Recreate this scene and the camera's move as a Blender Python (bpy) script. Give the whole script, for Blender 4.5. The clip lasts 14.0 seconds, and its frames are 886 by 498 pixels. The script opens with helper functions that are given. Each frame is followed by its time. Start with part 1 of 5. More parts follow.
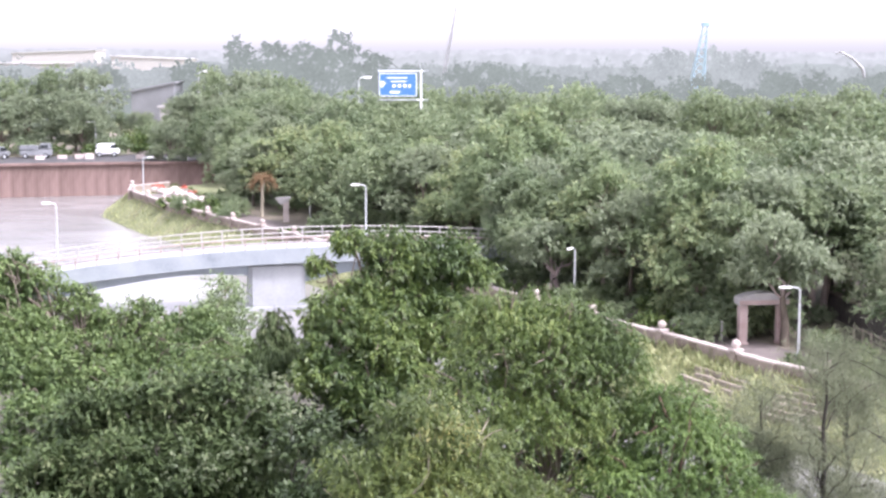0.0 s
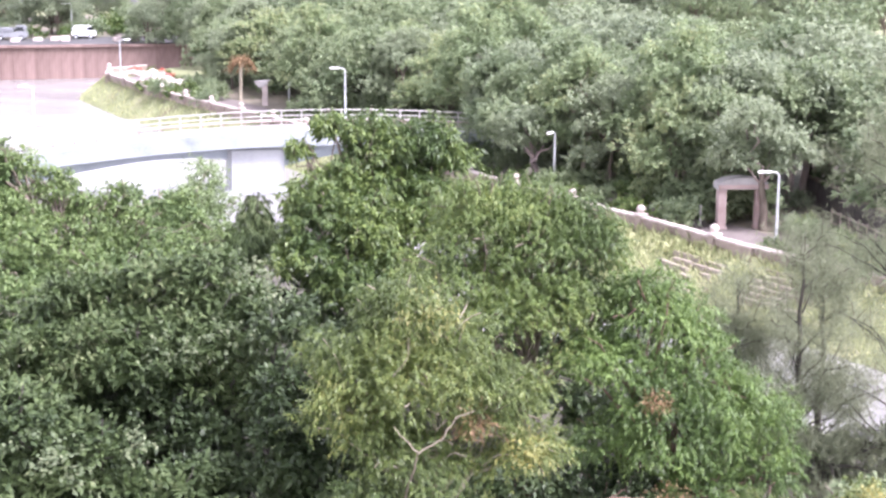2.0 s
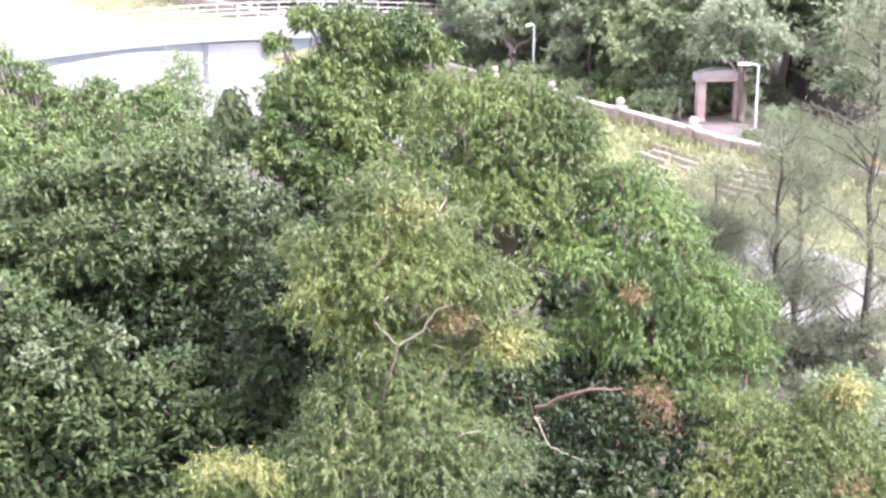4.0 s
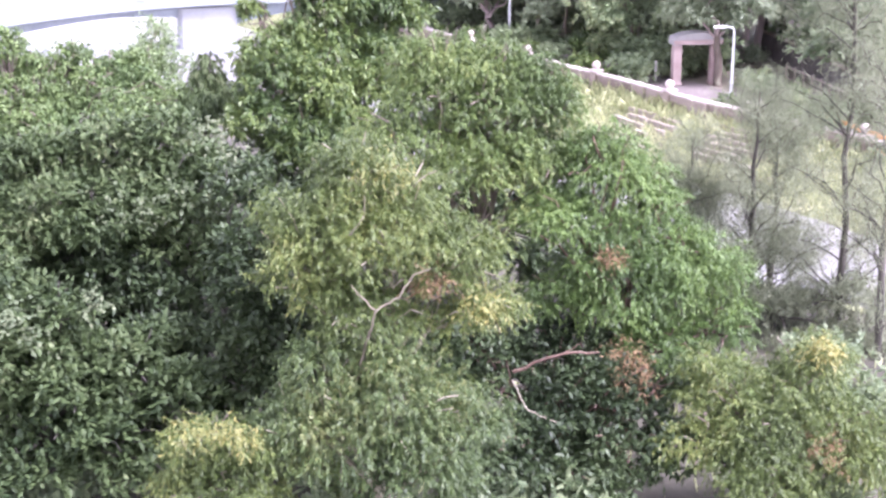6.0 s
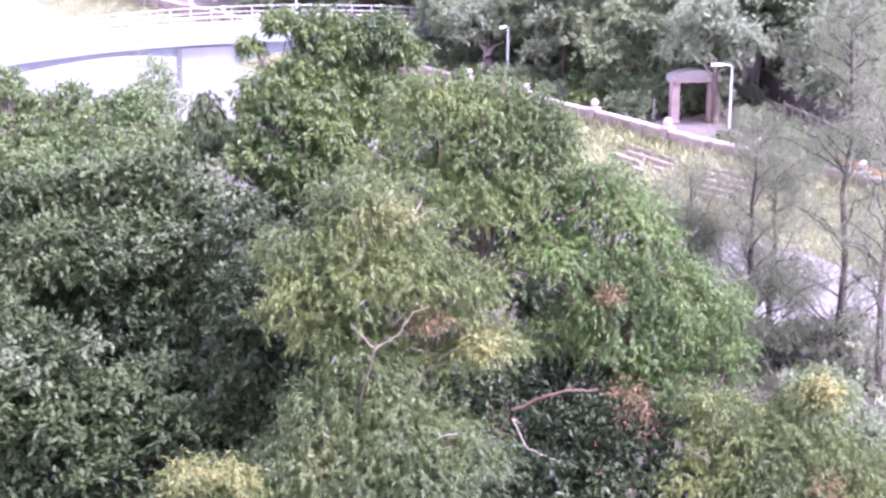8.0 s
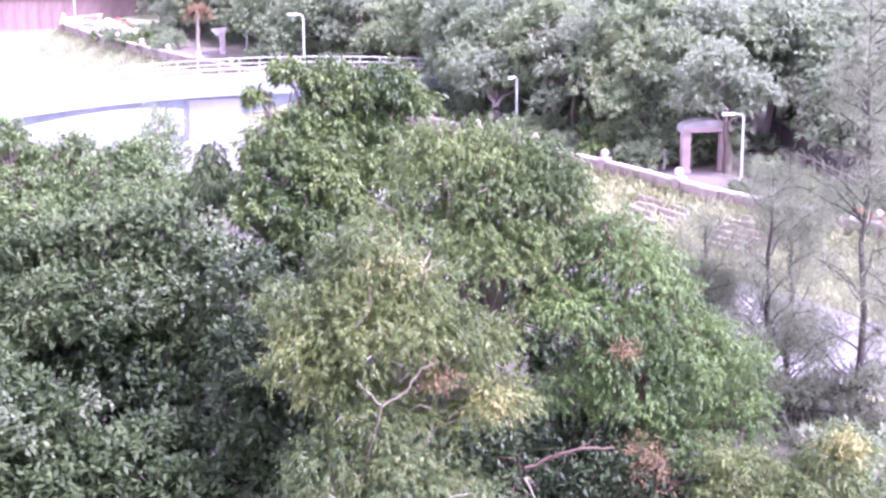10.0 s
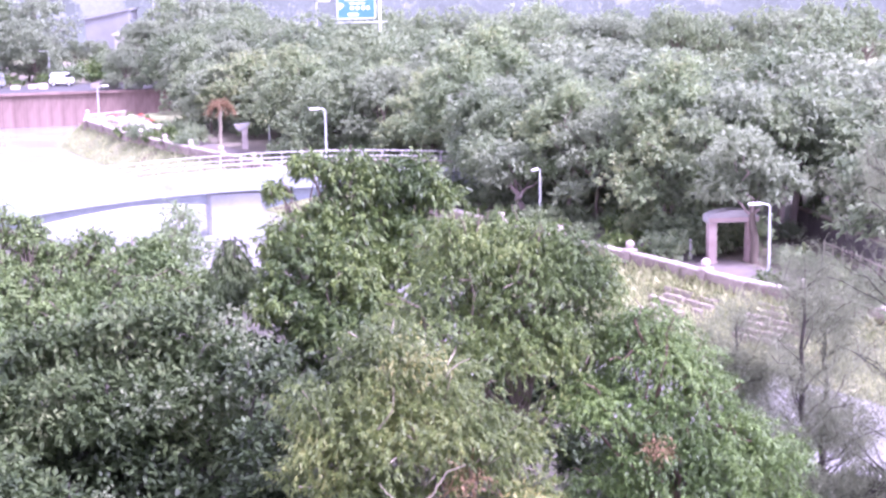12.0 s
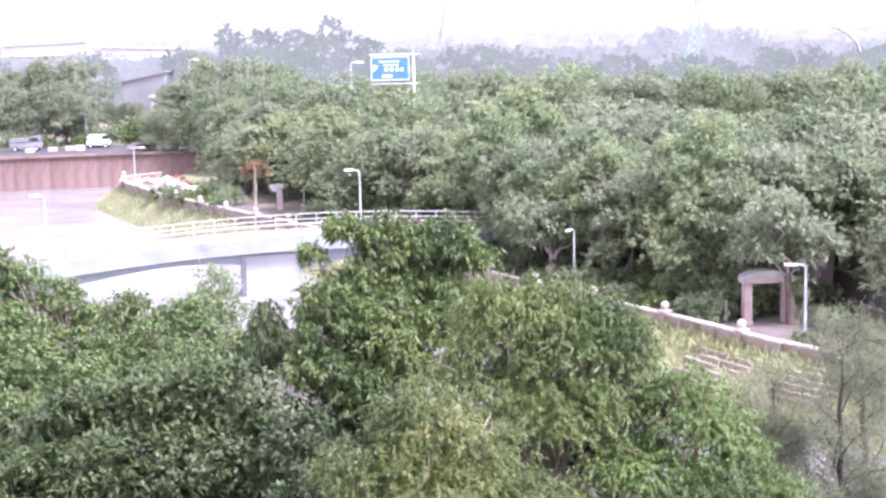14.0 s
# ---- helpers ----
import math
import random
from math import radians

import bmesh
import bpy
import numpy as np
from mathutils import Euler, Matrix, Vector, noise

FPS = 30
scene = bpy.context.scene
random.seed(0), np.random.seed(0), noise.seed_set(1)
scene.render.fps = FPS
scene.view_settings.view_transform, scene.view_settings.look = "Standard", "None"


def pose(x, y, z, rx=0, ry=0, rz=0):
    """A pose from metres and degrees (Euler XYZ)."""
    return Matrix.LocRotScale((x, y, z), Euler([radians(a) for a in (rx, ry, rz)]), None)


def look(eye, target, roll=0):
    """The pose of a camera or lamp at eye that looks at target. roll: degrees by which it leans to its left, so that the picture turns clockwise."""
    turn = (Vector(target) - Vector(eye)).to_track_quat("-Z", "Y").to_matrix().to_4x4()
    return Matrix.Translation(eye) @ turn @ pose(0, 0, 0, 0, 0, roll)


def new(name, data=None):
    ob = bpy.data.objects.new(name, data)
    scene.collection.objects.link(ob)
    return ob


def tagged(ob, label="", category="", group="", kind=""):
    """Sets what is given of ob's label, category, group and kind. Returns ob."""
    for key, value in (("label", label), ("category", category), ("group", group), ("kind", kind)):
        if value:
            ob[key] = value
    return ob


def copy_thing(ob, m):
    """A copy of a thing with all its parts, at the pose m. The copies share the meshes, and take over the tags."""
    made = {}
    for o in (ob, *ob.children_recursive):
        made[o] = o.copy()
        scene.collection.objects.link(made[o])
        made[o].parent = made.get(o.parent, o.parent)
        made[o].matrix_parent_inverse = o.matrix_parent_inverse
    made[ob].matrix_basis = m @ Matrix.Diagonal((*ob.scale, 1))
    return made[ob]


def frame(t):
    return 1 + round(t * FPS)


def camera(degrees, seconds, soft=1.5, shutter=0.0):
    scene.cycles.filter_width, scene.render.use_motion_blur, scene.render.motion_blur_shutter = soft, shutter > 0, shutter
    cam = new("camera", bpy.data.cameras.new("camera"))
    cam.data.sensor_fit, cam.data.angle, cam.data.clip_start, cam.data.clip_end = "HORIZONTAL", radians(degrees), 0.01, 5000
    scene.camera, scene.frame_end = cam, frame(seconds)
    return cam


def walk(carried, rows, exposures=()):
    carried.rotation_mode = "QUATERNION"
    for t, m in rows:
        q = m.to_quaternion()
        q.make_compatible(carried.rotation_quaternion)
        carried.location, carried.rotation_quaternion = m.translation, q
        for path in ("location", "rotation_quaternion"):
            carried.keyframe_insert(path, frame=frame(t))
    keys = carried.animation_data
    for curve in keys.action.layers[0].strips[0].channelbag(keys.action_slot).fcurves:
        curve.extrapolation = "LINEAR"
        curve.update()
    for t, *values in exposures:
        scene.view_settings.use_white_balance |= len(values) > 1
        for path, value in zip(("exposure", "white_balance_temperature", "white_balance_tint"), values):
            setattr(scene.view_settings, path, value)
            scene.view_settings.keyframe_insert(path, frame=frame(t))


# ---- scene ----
cam = camera(32, 14.0, soft=2.6)
walk(cam, [
    (0.00, pose(0.00, 0.00, 17.00, 82.64, 0.00, 0.00)),
    (0.50, pose(0.00, 0.00, 17.00, 81.99, -0.08, -0.22)),
    (1.00, pose(0.00, 0.00, 17.00, 80.92, -0.14, -0.40)),
    (1.50, pose(0.00, 0.00, 17.00, 79.64, -0.18, -0.57)),
    (2.00, pose(0.00, 0.00, 17.00, 78.35, -0.19, -0.73)),
    (2.50, pose(0.00, 0.00, 17.00, 77.16, -0.19, -0.89)),
    (3.00, pose(0.00, 0.00, 17.00, 76.16, -0.19, -1.10)),
    (3.50, pose(0.00, 0.00, 17.00, 75.22, -0.18, -1.32)),
    (4.00, pose(0.00, 0.00, 17.00, 74.40, -0.19, -1.53)),
    (4.50, pose(0.00, 0.00, 17.00, 73.80, -0.18, -1.78)),
    (5.00, pose(0.00, 0.00, 17.00, 73.39, -0.16, -2.04)),
    (5.50, pose(0.00, 0.00, 17.00, 73.16, -0.12, -2.28)),
    (6.00, pose(0.00, 0.00, 17.00, 73.10, -0.08, -2.45)),
    (6.50, pose(0.00, 0.00, 17.00, 73.19, -0.06, -2.54)),
    (7.00, pose(0.00, 0.00, 17.00, 73.48, -0.08, -2.58)),
    (7.50, pose(0.00, 0.00, 17.00, 73.94, -0.10, -2.55)),
    (8.00, pose(0.00, 0.00, 17.00, 74.50, 0.04, -2.52)),
    (8.50, pose(0.00, 0.10, 16.97, 75.02, 0.12, -2.50)),
    (9.25, pose(0.02, 0.53, 16.86, 75.69, 0.22, -2.42)),
    (10.00, pose(0.04, 1.02, 16.75, 76.42, 0.33, -2.25)),
    (10.50, pose(0.05, 1.27, 16.71, 77.08, 0.44, -2.09)),
    (11.00, pose(0.05, 1.61, 16.65, 77.87, 0.65, -1.93)),
    (11.50, pose(0.06, 1.96, 16.61, 78.84, 0.86, -1.73)),
    (12.00, pose(0.05, 1.97, 16.65, 79.83, 1.03, -1.51)),
    (12.50, pose(0.04, 1.97, 16.67, 80.68, 1.13, -1.26)),
    (13.00, pose(0.04, 1.98, 16.70, 81.34, 1.19, -0.99)),
    (13.50, pose(0.02, 1.98, 16.71, 81.79, 1.22, -0.65)),
    (14.00, pose(0.01, 1.98, 16.72, 82.07, 1.26, -0.29)),
], exposures=[(0.0, 2.33, 6000, 26), (1.0, 2.5, 5900, 30), (2.0, 2.77, 5950, 30), (4.0, 3.1, 5950, 31), (6.5, 2.97, 5600, 42), (8.0, 2.99, 5450, 57), (11.0, 3.2, 5350, 63), (12.5, 2.84, 5450, 60), (13.5, 2.7, 5800, 43), (14.0, 2.67, 5750, 40)])

# ---- daylight: a bright overcast sky ----
SUN_EL, SUN_AZ = radians(54), radians(118)
world = bpy.data.worlds.new("overcast")
scene.world = world
world.use_nodes = True
wn, wl = world.node_tree.nodes, world.node_tree.links
wn.clear()
sky = wn.new("ShaderNodeTexSky")
sky.sky_type = 'NISHITA'
sky.sun_disc = False
sky.sun_elevation, sky.sun_rotation = SUN_EL, SUN_AZ
sky.air_density, sky.dust_density, sky.ozone_density = 1.0, 1.6, 1.0
hsv = wn.new("ShaderNodeHueSaturation")
hsv.inputs["Saturation"].default_value = 0.06
hsv.inputs["Value"].default_value = 1.0
wbg = wn.new("ShaderNodeBackground")
wbg.inputs["Strength"].default_value = 0.1
wout = wn.new("ShaderNodeOutputWorld")
wl.new(sky.outputs[0], hsv.inputs["Color"])
wl.new(hsv.outputs[0], wbg.inputs["Color"])
wl.new(wbg.outputs[0], wout.inputs["Surface"])
sun_data = bpy.data.lights.new("sun", 'SUN')
sun_data.energy, sun_data.angle, sun_data.color = 1.5, radians(16), (1.0, 0.97, 0.93)
sun = new("sun", sun_data)
sun_dir = Vector((math.sin(SUN_AZ) * math.cos(SUN_EL), math.cos(SUN_AZ) * math.cos(SUN_EL), math.sin(SUN_EL)))
sun.matrix_world = look(sun_dir * 60, (0, 0, 0))


# ---- materials ----
def material(name):
    m = bpy.data.materials.new(name)
    m.use_nodes = True
    return m, m.node_tree.nodes, m.node_tree.links, m.node_tree.nodes["Principled BSDF"]


def ramp(nodes, stops):
    r = nodes.new("ShaderNodeValToRGB")
    e = r.color_ramp.elements
    while len(e) < len(stops):
        e.new(0.5)
    for el, (p, c) in zip(e, stops):
        el.position, el.color = p, (*c, 1)
    return r


def surface(name, a, b, scale=1.0, rough=0.7, fine=12.0, bump=0.3, metal=0.0, stretch=(1, 1, 1), spec=0.5, dirt=None):
    """Two-scale stained surface in world-sized object coordinates."""
    m, n, l, p = material(name)
    tc = n.new("ShaderNodeTexCoord")
    mp = n.new("ShaderNodeMapping")
    mp.inputs["Scale"].default_value = stretch
    l.new(tc.outputs["Object"], mp.inputs["Vector"])
    n1, n2 = n.new("ShaderNodeTexNoise"), n.new("ShaderNodeTexNoise")
    n1.inputs["Scale"].default_value, n1.inputs["Detail"].default_value = scale, 5
    n2.inputs["Scale"].default_value, n2.inputs["Detail"].default_value = scale * fine, 3
    for k in (n1, n2):
        l.new(mp.outputs[0], k.inputs["Vector"])
    info = n.new("ShaderNodeObjectInfo")
    add = n.new("ShaderNodeMath")
    add.operation = 'MULTIPLY_ADD'
    add.inputs[1].default_value = 0.35
    l.new(n2.outputs["Fac"], add.inputs[0])
    l.new(n1.outputs["Fac"], add.inputs[2])
    add2 = n.new("ShaderNodeMath")
    add2.operation = 'MULTIPLY_ADD'
    add2.inputs[1].default_value = 0.16
    l.new(info.outputs["Random"], add2.inputs[0])
    l.new(add.outputs[0], add2.inputs[2])
    stops = [(0.5, a), (0.95, b)]
    if dirt:
        stops = [(0.42, dirt), (0.6, a), (0.95, b)]
    r = ramp(n, stops)
    l.new(add2.outputs[0], r.inputs[0])
    l.new(r.outputs[0], p.inputs["Base Color"])
    p.inputs["Roughness"].default_value, p.inputs["Metallic"].default_value = rough, metal
    p.inputs["Specular IOR Level"].default_value = spec
    if bump:
        bp = n.new("ShaderNodeBump")
        bp.inputs["Strength"].default_value = bump
        bp.inputs["Distance"].default_value = 0.02
        l.new(n2.outputs["Fac"], bp.inputs["Height"])
        l.new(bp.outputs[0], p.inputs["Normal"])
    return m


def foliage(name, dark, mid, light, rare=None, rough=0.52, thin=0.22, clump=0.45, spec=0.5, coat=0.1, vary=0.22):
    """Wet leaf: colour varies by clump, by leaf and by tree; thin enough for light to pass."""
    m, n, l, p = material(name)
    tc = n.new("ShaderNodeTexCoord")
    n1 = n.new("ShaderNodeTexNoise")
    n1.inputs["Scale"].default_value, n1.inputs["Detail"].default_value = clump, 3
    l.new(tc.outputs["Object"], n1.inputs["Vector"])
    geo = n.new("ShaderNodeNewGeometry")
    info = n.new("ShaderNodeObjectInfo")
    a = n.new("ShaderNodeMath")
    a.operation = 'MULTIPLY_ADD'
    a.inputs[1].default_value = 0.42
    l.new(geo.outputs["Random Per Island"], a.inputs[0])
    b = n.new("ShaderNodeMath")
    b.operation = 'MULTIPLY_ADD'
    b.inputs[1].default_value = vary
    l.new(info.outputs["Random"], b.inputs[0])
    l.new(n1.outputs["Fac"], a.inputs[2])
    l.new(a.outputs[0], b.inputs[2])
    stops = [(0.42, dark), (0.72, mid), (1.0, light)]
    if rare:
        stops = [(0.42, dark), (0.7, mid), (0.93, light), (1.0, rare)]
    r = ramp(n, stops)
    l.new(b.outputs[0], r.inputs[0])
    l.new(r.outputs[0], p.inputs["Base Color"])
    p.inputs["Roughness"].default_value = rough
    p.inputs["Specular IOR Level"].default_value = spec
    p.inputs["Coat Weight"].default_value, p.inputs["Coat Roughness"].default_value = coat, 0.5
    tr = n.new("ShaderNodeBsdfTranslucent")
    l.new(r.outputs[0], tr.inputs["Color"])
    mix = n.new("ShaderNodeMixShader")
    mix.inputs[0].default_value = thin
    out = n["Material Output"]
    l.new(p.outputs[0], mix.inputs[1])
    l.new(tr.outputs[0], mix.inputs[2])
    l.new(mix.outputs[0], out.inputs["Surface"])
    return m


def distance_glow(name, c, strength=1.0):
    """Plain far distance: its pale glow stands in for haze."""
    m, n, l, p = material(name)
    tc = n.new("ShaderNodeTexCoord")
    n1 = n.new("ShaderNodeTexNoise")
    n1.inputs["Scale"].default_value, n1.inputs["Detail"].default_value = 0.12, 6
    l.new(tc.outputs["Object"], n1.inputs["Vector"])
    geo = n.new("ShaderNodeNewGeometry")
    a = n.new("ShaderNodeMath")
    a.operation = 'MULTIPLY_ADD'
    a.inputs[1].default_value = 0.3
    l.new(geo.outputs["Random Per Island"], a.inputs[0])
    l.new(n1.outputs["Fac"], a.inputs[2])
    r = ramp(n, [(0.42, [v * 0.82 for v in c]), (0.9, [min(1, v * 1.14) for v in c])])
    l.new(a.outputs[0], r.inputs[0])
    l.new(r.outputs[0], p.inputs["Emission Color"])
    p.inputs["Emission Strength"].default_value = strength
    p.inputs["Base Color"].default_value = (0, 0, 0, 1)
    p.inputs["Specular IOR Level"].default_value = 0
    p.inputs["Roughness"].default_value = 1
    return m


M_ACACIA = foliage("acacia_leaf", (0.037, 0.065, 0.016), (0.080, 0.129, 0.029), (0.149, 0.206, 0.049), (0.193, 0.233, 0.062), vary=0.08)
M_ACACIA_Y = foliage("acacia_leaf_yellowing", (0.039, 0.063, 0.015), (0.083, 0.122, 0.027), (0.147, 0.190, 0.044), (0.198, 0.214, 0.056), vary=0.08)
M_ACACIA_G = foliage("acacia_leaf_fresh", (0.035, 0.066, 0.016), (0.077, 0.137, 0.029), (0.142, 0.219, 0.049), (0.171, 0.251, 0.062), vary=0.08)
# Darker copy of the acacia leaf: low-crown shade put into the colour.
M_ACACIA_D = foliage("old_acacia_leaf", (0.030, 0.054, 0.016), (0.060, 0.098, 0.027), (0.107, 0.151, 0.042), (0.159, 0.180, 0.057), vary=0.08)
M_BROAD = foliage("broad_leaf", (0.03, 0.05, 0.02), (0.056, 0.085, 0.03), (0.094, 0.132, 0.05), (0.16, 0.195, 0.09), rough=0.58, coat=0.0, spec=0.28, vary=0.1)
# Darker copy of the broad leaf: shade of the gaps put into it.
M_BIG = foliage("understory_leaf", (0.02, 0.035, 0.014), (0.04, 0.064, 0.024), (0.072, 0.104, 0.04), rough=0.5, spec=0.4, coat=0.0, vary=0.1)
M_BROAD_PALE = foliage("pale_broad_leaf", (0.053, 0.075, 0.034), (0.090, 0.120, 0.060), (0.150, 0.176, 0.098), spec=0.2)
M_YELLOW = foliage("yellow_leaf", (0.085, 0.117, 0.038), (0.145, 0.174, 0.054), (0.238, 0.235, 0.068), (0.306, 0.270, 0.077))
M_MANGO = foliage("glossy_long_leaf", (0.034, 0.063, 0.019), (0.074, 0.12, 0.032), (0.15, 0.205, 0.05), rough=0.5, vary=0.08)
M_GREEN = foliage("mid_green_leaf", (0.06, 0.1, 0.034), (0.115, 0.172, 0.056), (0.185, 0.25, 0.085), rough=0.5, spec=0.4, coat=0.0, vary=0.1)
M_FINE = foliage("pale_fine_leaf", (0.07, 0.115, 0.045), (0.13, 0.19, 0.075), (0.21, 0.28, 0.115))
M_NEEDLE = foliage("casuarina_needle", (0.15, 0.176, 0.112), (0.222, 0.248, 0.158), (0.3, 0.328, 0.212), rough=0.6, thin=0.4, spec=0.3, coat=0.0)
# Grove leaves lifted and greyed: haze is painted into their colour.
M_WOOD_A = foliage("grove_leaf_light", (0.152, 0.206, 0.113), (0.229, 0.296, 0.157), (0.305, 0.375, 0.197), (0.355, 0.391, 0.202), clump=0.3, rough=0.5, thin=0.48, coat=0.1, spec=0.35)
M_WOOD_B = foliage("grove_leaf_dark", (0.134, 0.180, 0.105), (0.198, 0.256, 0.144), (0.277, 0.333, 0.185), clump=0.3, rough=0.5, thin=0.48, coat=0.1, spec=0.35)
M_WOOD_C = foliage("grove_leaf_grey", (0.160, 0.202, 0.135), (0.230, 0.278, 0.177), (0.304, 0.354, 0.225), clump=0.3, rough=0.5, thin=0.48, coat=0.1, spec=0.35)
M_SHRUB = foliage("shrub_leaf", (0.03, 0.06, 0.02), (0.07, 0.12, 0.03), (0.14, 0.19, 0.05), clump=1.0)
M_GRASS = foliage("grass_blade", (0.18, 0.22, 0.09), (0.31, 0.35, 0.16), (0.46, 0.47, 0.26), clump=0.5, rough=0.6)
M_BARK = surface("grey_bark", (0.09, 0.07, 0.055), (0.2, 0.165, 0.13), 3, 0.85, stretch=(1, 1, 0.25))
M_BARK_PALE = surface("pale_bark", (0.2, 0.175, 0.13), (0.36, 0.32, 0.245), 3, 0.8, stretch=(1, 1, 0.25))
M_BARK_TAN = surface("tan_bark", (0.13, 0.11, 0.08), (0.22, 0.19, 0.14), 3, 0.85, stretch=(1, 1, 0.25))
M_BARK_RED = surface("red_brown_bark", (0.075, 0.05, 0.038), (0.16, 0.1, 0.075), 3, 0.8)
M_BARK_DARK = surface("dark_wet_bark", (0.035, 0.032, 0.028), (0.09, 0.08, 0.068), 3, 0.75, stretch=(1, 1, 0.25), spec=0.25)
M_CONCRETE = surface("pale_concrete", (0.245, 0.275, 0.295), (0.315, 0.34, 0.355), 0.5, 0.75, dirt=(0.17, 0.19, 0.21))
M_HALL = surface("grey_far_cladding", (0.17, 0.175, 0.18), (0.23, 0.235, 0.24), 0.3, 0.8)
M_GIRDER = surface("blue_grey_girder_concrete", (0.25, 0.29, 0.33), (0.34, 0.38, 0.42), 0.4, 0.8, dirt=(0.2, 0.23, 0.26))
M_PIER = surface("pale_pier_concrete", (0.29, 0.305, 0.315), (0.38, 0.39, 0.4), 0.4, 0.75, dirt=(0.22, 0.23, 0.24))
M_CONC_GREY = surface("weathered_concrete", (0.3, 0.31, 0.32), (0.46, 0.47, 0.47), 0.4, 0.8, dirt=(0.2, 0.2, 0.2))
M_COPING = surface("pale_coping_stone", (0.42, 0.36, 0.33), (0.6, 0.53, 0.5), 1.2, 0.7, dirt=(0.42, 0.35, 0.3))
M_WALLSTONE = surface("stained_wall_stone", (0.22, 0.175, 0.145), (0.35, 0.29, 0.25), 1.0, 0.85, dirt=(0.13, 0.11, 0.09))
M_DARKSTONE = surface("dark_damp_stone", (0.11, 0.095, 0.095), (0.18, 0.155, 0.15), 0.9, 0.8, dirt=(0.07, 0.065, 0.06))
M_PINK = surface("pink_granite_render", (0.33, 0.245, 0.225), (0.43, 0.34, 0.315), 1.2, 0.75, dirt=(0.25, 0.19, 0.175))
M_BEAM = surface("grey_roof_render", (0.29, 0.28, 0.27), (0.39, 0.375, 0.36), 0.8, 0.7, dirt=(0.2, 0.195, 0.19))
M_RAIL = surface("white_rail_paint", (0.35, 0.335, 0.32), (0.45, 0.43, 0.41), 2.0, 0.5, bump=0.05)
M_RAIL_PINK = surface("faded_pink_rail_paint", (0.27, 0.21, 0.185), (0.36, 0.29, 0.265), 2.0, 0.55, bump=0.05)
M_POLE = surface("galvanised_pole", (0.42, 0.44, 0.45), (0.58, 0.6, 0.6), 2.0, 0.45, bump=0.05, metal=0.3)
M_LAMPHEAD = surface("white_lamp_head", (0.75, 0.75, 0.74), (0.85, 0.85, 0.84), 3.0, 0.4, bump=0.0)
M_SHEET = surface("rusty_brown_sheet_pile", (0.15, 0.1, 0.085), (0.24, 0.165, 0.145), 0.35, 0.85, stretch=(1, 1, 0.2), dirt=(0.1, 0.066, 0.055))
M_STEP = surface("tan_step_stone", (0.240, 0.208, 0.160), (0.352, 0.312, 0.256), 1.0, 0.8, dirt=(0.160, 0.144, 0.096))
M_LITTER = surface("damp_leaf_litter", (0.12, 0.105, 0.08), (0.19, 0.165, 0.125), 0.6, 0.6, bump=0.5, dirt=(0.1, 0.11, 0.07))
# Soil colour darkened to stand in for shade under the near trees.
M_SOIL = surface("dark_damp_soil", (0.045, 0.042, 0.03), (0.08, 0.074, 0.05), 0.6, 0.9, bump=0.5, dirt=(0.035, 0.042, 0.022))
M_BARK_PINK = surface("pinkish_smooth_bark", (0.26, 0.2, 0.19), (0.42, 0.34, 0.32), 2.5, 0.75, stretch=(1, 1, 0.25))
M_BLUE = surface("sign_blue_paint", (0.05, 0.16, 0.42), (0.07, 0.2, 0.5), 0.5, 0.45, bump=0.0)
M_WHITE = surface("sign_white_film", (0.78, 0.8, 0.82), (0.85, 0.86, 0.87), 1.0, 0.45, bump=0.0)
M_STEEL = surface("gantry_steel", (0.5, 0.53, 0.56), (0.66, 0.69, 0.72), 1.0, 0.5, bump=0.0)
M_CRANE = surface("crane_pale_blue_paint", (0.2, 0.32, 0.4), (0.28, 0.4, 0.47), 0.5, 0.5, bump=0.0)
M_CRANE_GREY = surface("crane_grey_paint", (0.22, 0.22, 0.23), (0.3, 0.3, 0.31), 0.5, 0.5, bump=0.0)
M_ROAD = surface("asphalt", (0.045, 0.045, 0.047), (0.075, 0.073, 0.07), 0.6, 0.75)
M_PAVE = surface("promenade_paving", (0.11, 0.092, 0.085), (0.17, 0.145, 0.135), 0.8, 0.75)
M_RED = surface("red_paint", (0.4, 0.06, 0.05), (0.55, 0.12, 0.09), 1.0, 0.5, bump=0.0)
M_ORANGE = surface("orange_barrier_plastic", (0.6, 0.25, 0.08), (0.72, 0.34, 0.14), 1.0, 0.5, bump=0.0)
M_CARPAINT = surface("white_vehicle_paint", (0.68, 0.69, 0.7), (0.78, 0.79, 0.8), 0.6, 0.25, bump=0.0)
M_CARGREY = surface("grey_vehicle_paint", (0.16, 0.17, 0.18), (0.26, 0.27, 0.28), 0.6, 0.3, bump=0.0)
M_TYRE = surface("tyre_rubber", (0.02, 0.02, 0.02), (0.04, 0.04, 0.04), 2.0, 0.85)
M_GLASS = surface("dark_window_glass", (0.02, 0.024, 0.028), (0.035, 0.04, 0.045), 0.6, 0.08, bump=0.0)
M_FROND_RED = foliage("dry_brown_frond", (0.11, 0.066, 0.034), (0.19, 0.12, 0.062), (0.27, 0.185, 0.1), rough=0.7, spec=0.2)
M_FLOWER = foliage("red_blossom", (0.4, 0.05, 0.04), (0.55, 0.1, 0.07), (0.65, 0.25, 0.16), rough=0.6)
# Haze is put into these pale glow colours; no mist is built.
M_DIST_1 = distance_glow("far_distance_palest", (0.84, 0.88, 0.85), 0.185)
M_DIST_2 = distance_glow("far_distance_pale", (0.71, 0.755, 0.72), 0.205)
